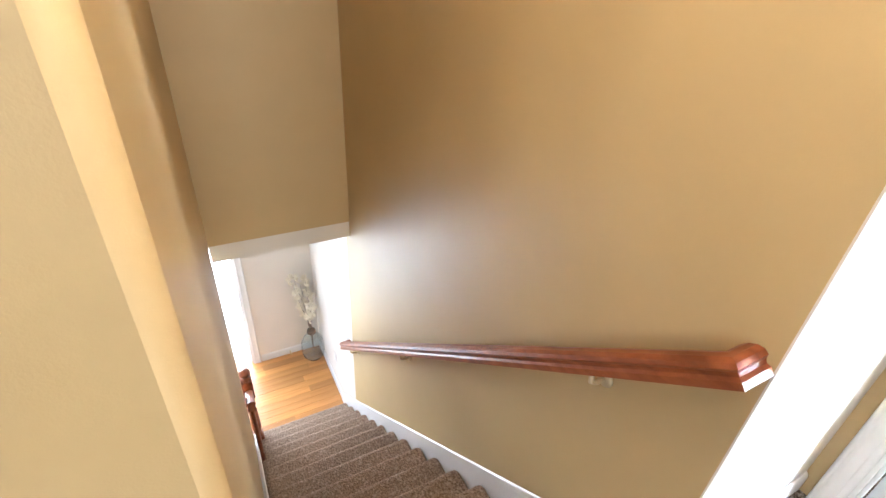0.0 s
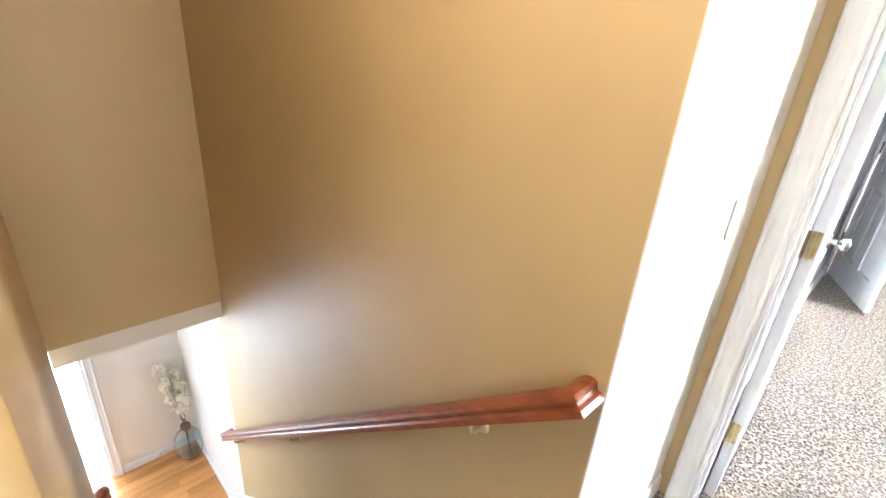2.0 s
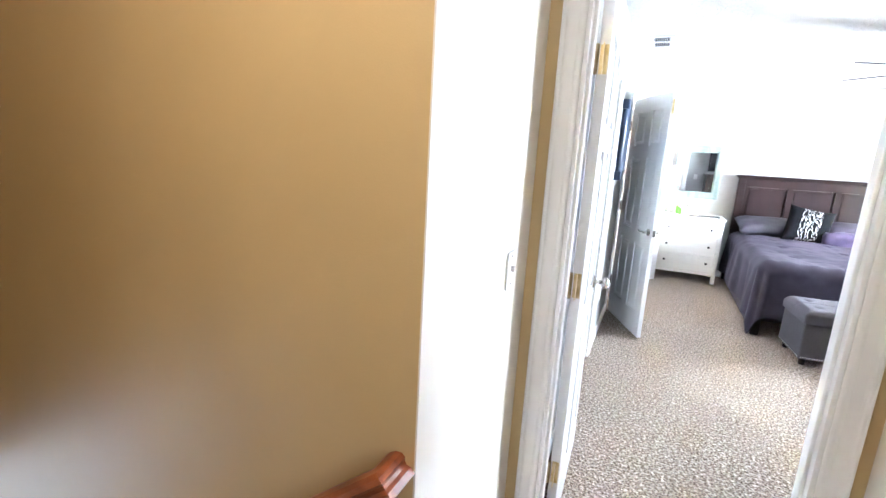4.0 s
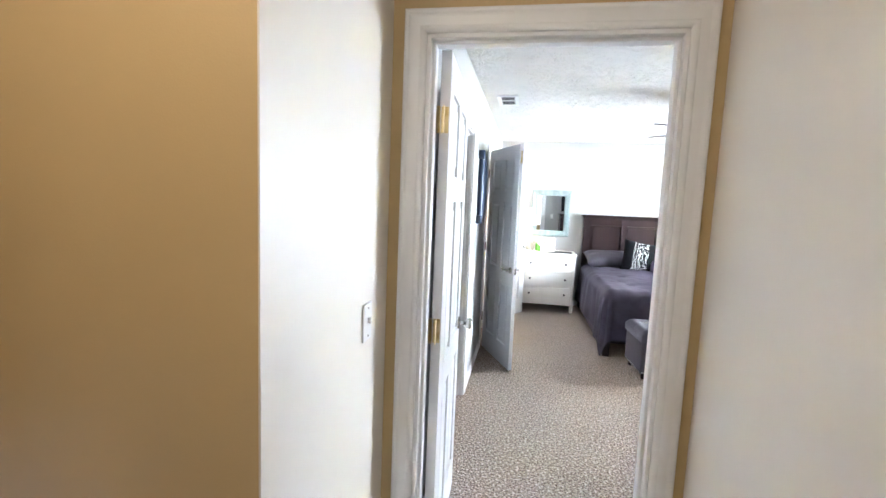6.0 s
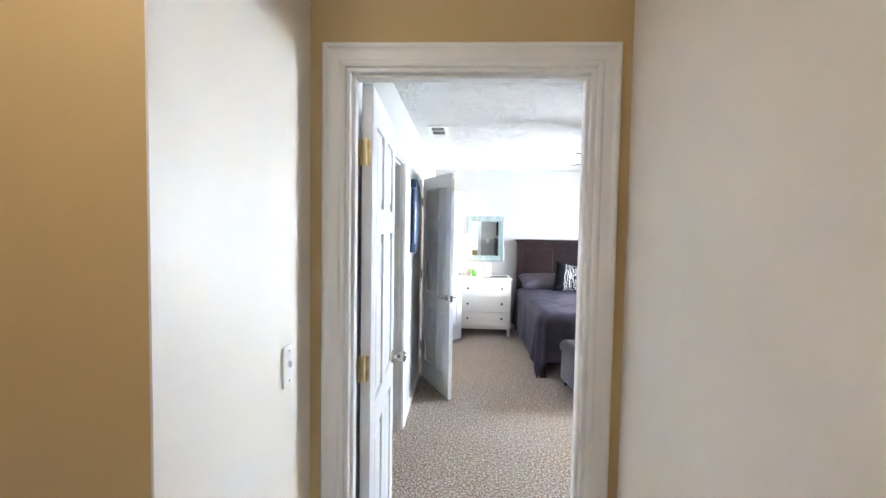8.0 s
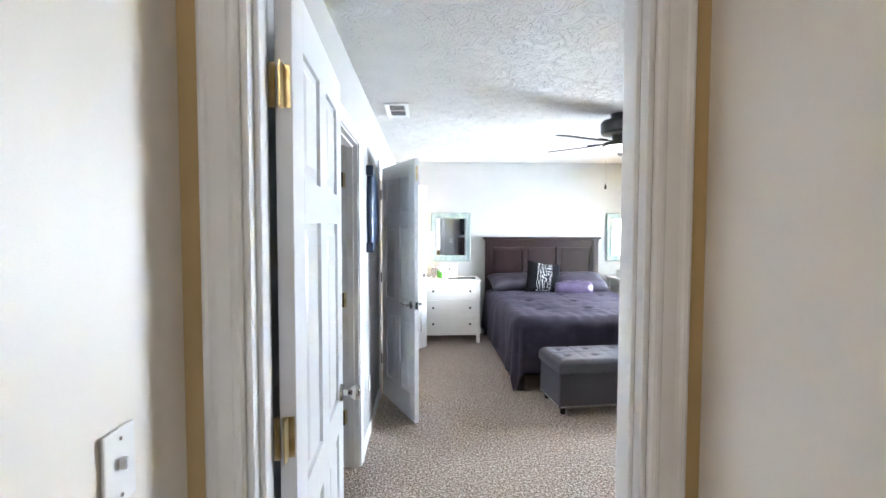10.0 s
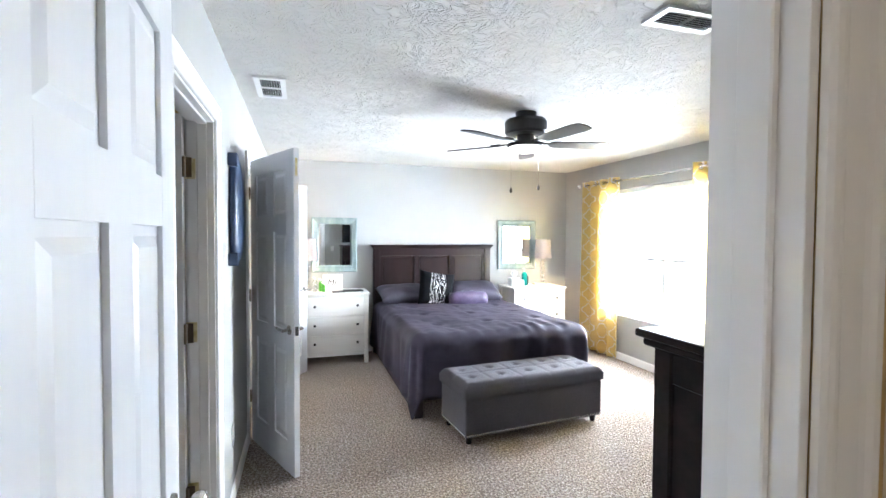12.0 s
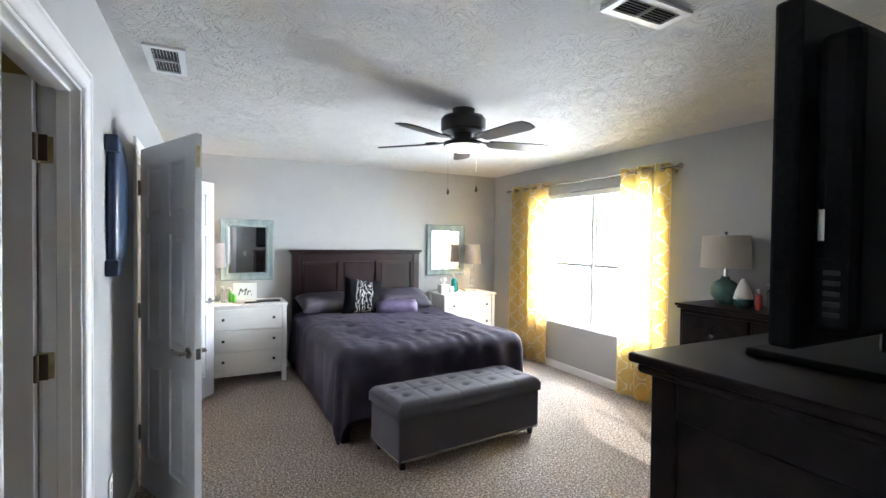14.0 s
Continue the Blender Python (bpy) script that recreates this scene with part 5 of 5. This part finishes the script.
# ---- ceiling vents ----
def ceiling_vent(name, x0, y0, x1, y1, along_x, label):
    t = thing(name, label, "vent")
    z = H
    w = 0.032
    bm = box(x0, y0, z - 0.012, x0 + w, y1, z - 0.0005)
    box(x1 - w, y0, z - 0.012, x1, y1, z - 0.0005, bm=bm)
    box(x0 + w, y0, z - 0.012, x1 - w, y0 + w, z - 0.0005, bm=bm)
    box(x0 + w, y1 - w, z - 0.012, x1 - w, y1, z - 0.0005, bm=bm)
    if along_x:
        box((x0 + x1) / 2 - 0.006, y0 + w, z - 0.011, (x0 + x1) / 2 + 0.006, y1 - w, z - 0.001, bm=bm)
    else:
        box(x0 + w, (y0 + y1) / 2 - 0.006, z - 0.011, x1 - w, (y0 + y1) / 2 + 0.006, z - 0.001, bm=bm)
    part("frame", bm, M_SIDING, t)
    # Black sheet paints in the shade between the slats.
    part("backing", box(x0 + w, y0 + w, z - 0.002, x1 - w, y1 - w, z - 0.0008), M_INK_SHADE, t, "black sheet for the shade behind the slats")
    n = 6 if along_x else 8
    for i in range(n):
        if along_x:
            y = y0 + w + (i + 0.5) * (y1 - y0 - 2 * w) / n
            s = box(x0 + w, -0.0105, -0.0008, x1 - w, 0.0105, 0.0008, m=pose(0, y, z - 0.009, 38))
        else:
            x = x0 + w + (i + 0.5) * (x1 - x0 - 2 * w) / n
            s = box(-0.0022, y0 + w, -0.0007, 0.0022, y1 - w, 0.0007, m=pose(x, 0, z - 0.006, 0, 72))
        part("slat", s, M_SIDING, t)
    return t


ceiling_vent("ceiling_vent", 0.045, 2.60, 0.225, 3.005, False, "white slatted ceiling register near the wall")
ceiling_vent("ceiling_vent", 1.715, 1.205, 2.055, 1.365, True, "white louvred supply register on the ceiling")

# ---- wall piece ----
nav = thing("wall_panel", "dark navy curved panel hung on the wall by the closet", "wall decoration")
bm = bmesh.new()
n, mz = 18, 24
rows = []
for j in range(mz + 1):
    z = 1.365 + 0.57 * j / mz
    v = 2 * j / mz - 1
    halfw = 0.155 * (1 - 0.30 * v * v * v * v)
    row = []
    for i in range(n + 1):
        u = 2 * i / n - 1
        dpt = 0.020 + 0.040 * math.sqrt(max(0, 1 - (u * 0.96) ** 2)) * (1 - 0.5 * v ** 4)
        row.append(bm.verts.new((BX0 + dpt, 2.575 + halfw * u, z)))
    rows.append(row)
for j in range(mz):
    for i in range(n):
        bm.faces.new((rows[j][i], rows[j][i + 1], rows[j + 1][i + 1], rows[j + 1][i]))
rim = rows[0] + [r[-1] for r in rows[1:]] + rows[-1][-2::-1] + [r[0] for r in rows[-2:0:-1]]
low = [bm.verts.new((BX0 + 0.004, v.co.y, v.co.z)) for v in rim]
for i in range(len(rim)):
    k = (i + 1) % len(rim)
    bm.faces.new((rim[i], low[i], low[k], rim[k]))
bm.faces.new(low)
bmesh.ops.recalc_face_normals(bm, faces=bm.faces[:])
part("curved_face", bm, M_NAVY, nav, smooth=True)
for z in (1.345, 1.885):
    part("end_tab", box(BX0 + 0.001, 2.40, z, BX0 + 0.05, 2.46, z + 0.07, 0.004), M_NAVY, nav)


# ---- dark dresser and television ----
def dresser():
    t = thing("tall_dresser", "tall dark espresso wooden dresser with a moulded top", "dresser")
    x0, x1, y0, y1, h = 1.215, 2.36, 0.15, 0.695, 1.268
    bm = box(x0 - 0.035, y0 - 0.01, h - 0.022, x1 + 0.035, y1 + 0.035, h, 0.006, 2)
    box(x0 - 0.022, y0 - 0.005, h - 0.045, x1 + 0.022, y1 + 0.022, h - 0.0225, 0.010, 3, bm=bm)
    part("top", bm, M_DARK, t)
    bm = box(x0 + 0.012, y0, 0.09, x1 - 0.012, y1 - 0.012, h - 0.046)
    part("carcass", bm, M_DARK, t)
    for x in (x0, x1 - 0.06):
        for y in (y0, y1 - 0.06):
            part("corner_post", box(x, y, 0, x + 0.06, y + 0.06, h - 0.046, 0.004), M_DARK, t)
    part("side_rail", box(x0 + 0.004, y0 + 0.06, h - 0.13, x0 + 0.02, y1 - 0.06, h - 0.046, 0.003), M_DARK, t)
    part("side_rail", box(x0 + 0.004, y0 + 0.06, 0.09, x0 + 0.02, y1 - 0.06, 0.20, 0.003), M_DARK, t)
    zs = [(0.14, 0.40), (0.415, 0.68), (0.695, 0.95), (0.965, 1.20)]
    xm = (x0 + x1) / 2
    for z0, z1 in zs:
        for a, b in ((x0 + 0.07, xm - 0.01), (xm + 0.01, x1 - 0.07)):
            dr = part("drawer_front", box(a, y1 - 0.02, z0, b, y1 + 0.002, z1, 0.006, 2), M_DARK, t)
            part("knob", ball(0.016, pose((a + b) / 2, y1 + 0.016, (z0 + z1) / 2), 10), M_NICKEL, dr, smooth=True)
    return t


dresser()
tv = thing("television", "black flat television on a stand seen from behind", "television", pose(1.237, 0.47, 1.268, 0, 0, 0))
tw_, tz0, tz1 = 1.0, 0.062, 0.675
part("bezel", box(0, -0.045, tz0, tw_, 0.0, tz1, 0.008, 2), M_PLASTIC, tv)
part("screen", box(0.03, -0.001, tz0 + 0.04, tw_ - 0.03, 0.002, tz1 - 0.03), M_SCREEN, tv)
part("back_shell", box(0.045, -0.11, tz0 + 0.03, tw_ - 0.07, -0.044, tz1 - 0.06, 0.02, 3), M_PLASTIC, tv)
part("connector_panel", box(0.0425, -0.10, tz0 + 0.045, 0.0455, -0.052, tz0 + 0.16, 0.0), M_PLASTIC, tv, "recessed connector panel")
for i in range(5):
    part("socket", box(0.0400, -0.090, tz0 + 0.060 + i * 0.018, 0.0430, -0.066, tz0 + 0.068 + i * 0.018), M_BLACK, tv)
part("label_plate", box(0.0420, -0.066, tz0 + 0.19, 0.0455, -0.056, tz0 + 0.245), M_NICKEL, tv, "pale rating label")
part("neck", box(tw_ / 2 - 0.12, -0.06, 0.012, tw_ / 2 + 0.12, -0.02, tz0 + 0.08, 0.006), M_PLASTIC, tv)
part("stand_base", box(0.16, -0.17, 0.0005, tw_ - 0.16, 0.13, 0.018, 0.006, 2), M_PLASTIC, tv)

# ---- chest under the window wall ----
def low_chest():
    t = thing("dark_chest", "dark espresso chest of drawers with a crystal knob", "chest of drawers")
    x0, x1, y0, y1, h = 3.58, 4.03, 1.30, 2.35, 1.055
    bm = box(x0 - 0.025, y0 - 0.025, h - 0.02, x1, y1 + 0.025, h, 0.005, 2)
    box(x0 - 0.014, y0 - 0.014, h - 0.04, x1, y1 + 0.014, h - 0.0205, 0.008, 2, bm=bm)
    part("top", bm, M_DARK, t)
    part("carcass", box(x0 + 0.01, y0, 0.08, x1, y1, h - 0.041, 0.003), M_DARK, t)
    for y in (y0, y1 - 0.055):
        for x in (x0, x1 - 0.056):
            part("foot", box(x, y, 0, x + 0.055, y + 0.055, 0.3, 0.004), M_DARK, t)
    ym = (y0 + y1) / 2
    for z0, z1 in ((0.12, 0.40), (0.415, 0.69), (0.705, 0.985)):
        for a, b in ((y0 + 0.03, ym - 0.008), (ym + 0.008, y1 - 0.03)):
            bm = box(x0 - 0.008, a, z0, x0 + 0.012, b, z1, 0.004, 1)
            dr = part("drawer_front", bm, M_DARK, t)
            part("drawer_panel", box(x0 - 0.0115, a + 0.03, z0 + 0.03, x0 - 0.007, b - 0.03, z1 - 0.03, 0.002), M_DARK, dr)
            part("knob", ball(0.017, pose(x0 - 0.028, (a + b) / 2, (z0 + z1) / 2), 12), M_BALL, dr, "crystal knob", smooth=True)
    return t


low_chest()
lp = thing("table_lamp", "teal ribbed ceramic table lamp with a linen drum shade", "lamp", pose(3.85, 2.165, 1.055))
prf = [(0.05, 0.0), (0.055, 0.008)]
for i in range(17):
    a = -1.15 + 2.35 * i / 16
    prf.append((0.098 * math.cos(a) + 0.0022 * (i % 2), 0.10 + 0.092 * math.sin(a)))
prf += [(0.03, 0.197), (0.026, 0.21)]
part("base", lathe(prf, 28), M_TEAL_CERAMIC, lp, "teal ribbed ceramic base", smooth=True)
part("neck", cyl(0.018, 0.014, 0.205, 0.27, 14), M_SILVER, lp)
bm = bmesh.new()
n = 36
rings = [[bm.verts.new((a * math.cos(2 * math.pi * i / n), a * math.sin(2 * math.pi * i / n), z)) for i in range(n)] for a, z in ((0.168, 0.275), (0.171, 0.275), (0.160, 0.52), (0.157, 0.52))]
for k in range(4):
    for i in range(n):
        bm.faces.new((rings[k][i], rings[k][(i + 1) % n], rings[(k + 1) % 4][(i + 1) % n], rings[(k + 1) % 4][i]))
part("shade", bm, M_SHADE2, lp, "linen drum shade")
part("bulb", ball(0.03, pose(0, 0, 0.38), 12), M_PAPER, lp, smooth=True)
part("finial", lathe([(0.004, 0.50), (0.004, 0.53), (0.011, 0.535), (0.009, 0.548), (0.001, 0.55)], 12), M_BLACK, lp)
dif = thing("aroma_diffuser", "white teardrop aroma diffuser on the dark chest", "diffuser", pose(3.80, 2.0, 1.055))
part("base", lathe([(0.05, 0), (0.062, 0.02), (0.066, 0.045), (0.064, 0.06)], 24), M_TEAL_CERAMIC, dif, smooth=True)
part("cover", lathe([(0.064, 0.06), (0.055, 0.10), (0.035, 0.16), (0.015, 0.20), (0.006, 0.206)], 24), M_WHITE_PLASTIC, dif, smooth=True)
pump_bottle("perfume_bottle", pose(3.74, 1.86, 1.055), 0.14, 0.022, M_RED, "small red bottle on the dark chest")
pump_bottle("perfume_bottle", pose(3.80, 1.82, 1.055), 0.18, 0.02, M_BALL, "clear bottle with a white cap on the dark chest")

# ---- oak boards, last ----
rng = random.Random(11)
bw_ = 0.083
meshes = []
for L in (0.7, 0.95, 1.2):
    bm = box(-bw_ / 2 + 0.0006, 0, -0.016, bw_ / 2 - 0.0006, L - 0.0012, 0.0, 0.0009)
    me = bpy.data.meshes.new("floor_board")
    bm.to_mesh(me)
    bm.free()
    me.materials.append(M_OAK)
    meshes.append((L, me))
x = -4.14 + bw_ / 2
while x < X0 - 14 * RUN + 0.1:
    y = -2.9 - rng.uniform(0, 0.8)
    while y < YW:
        L, me = rng.choice(meshes)
        if y + L > YW - 0.001:
            y2 = YW - 0.001 - L
        else:
            y2 = y
        ob = new("floor_board", me)
        ob.parent = lower
        ob.location = (x, y2, ZL - (0.0006 if y2 != y else 0.0))
        y += L
    x += bw_
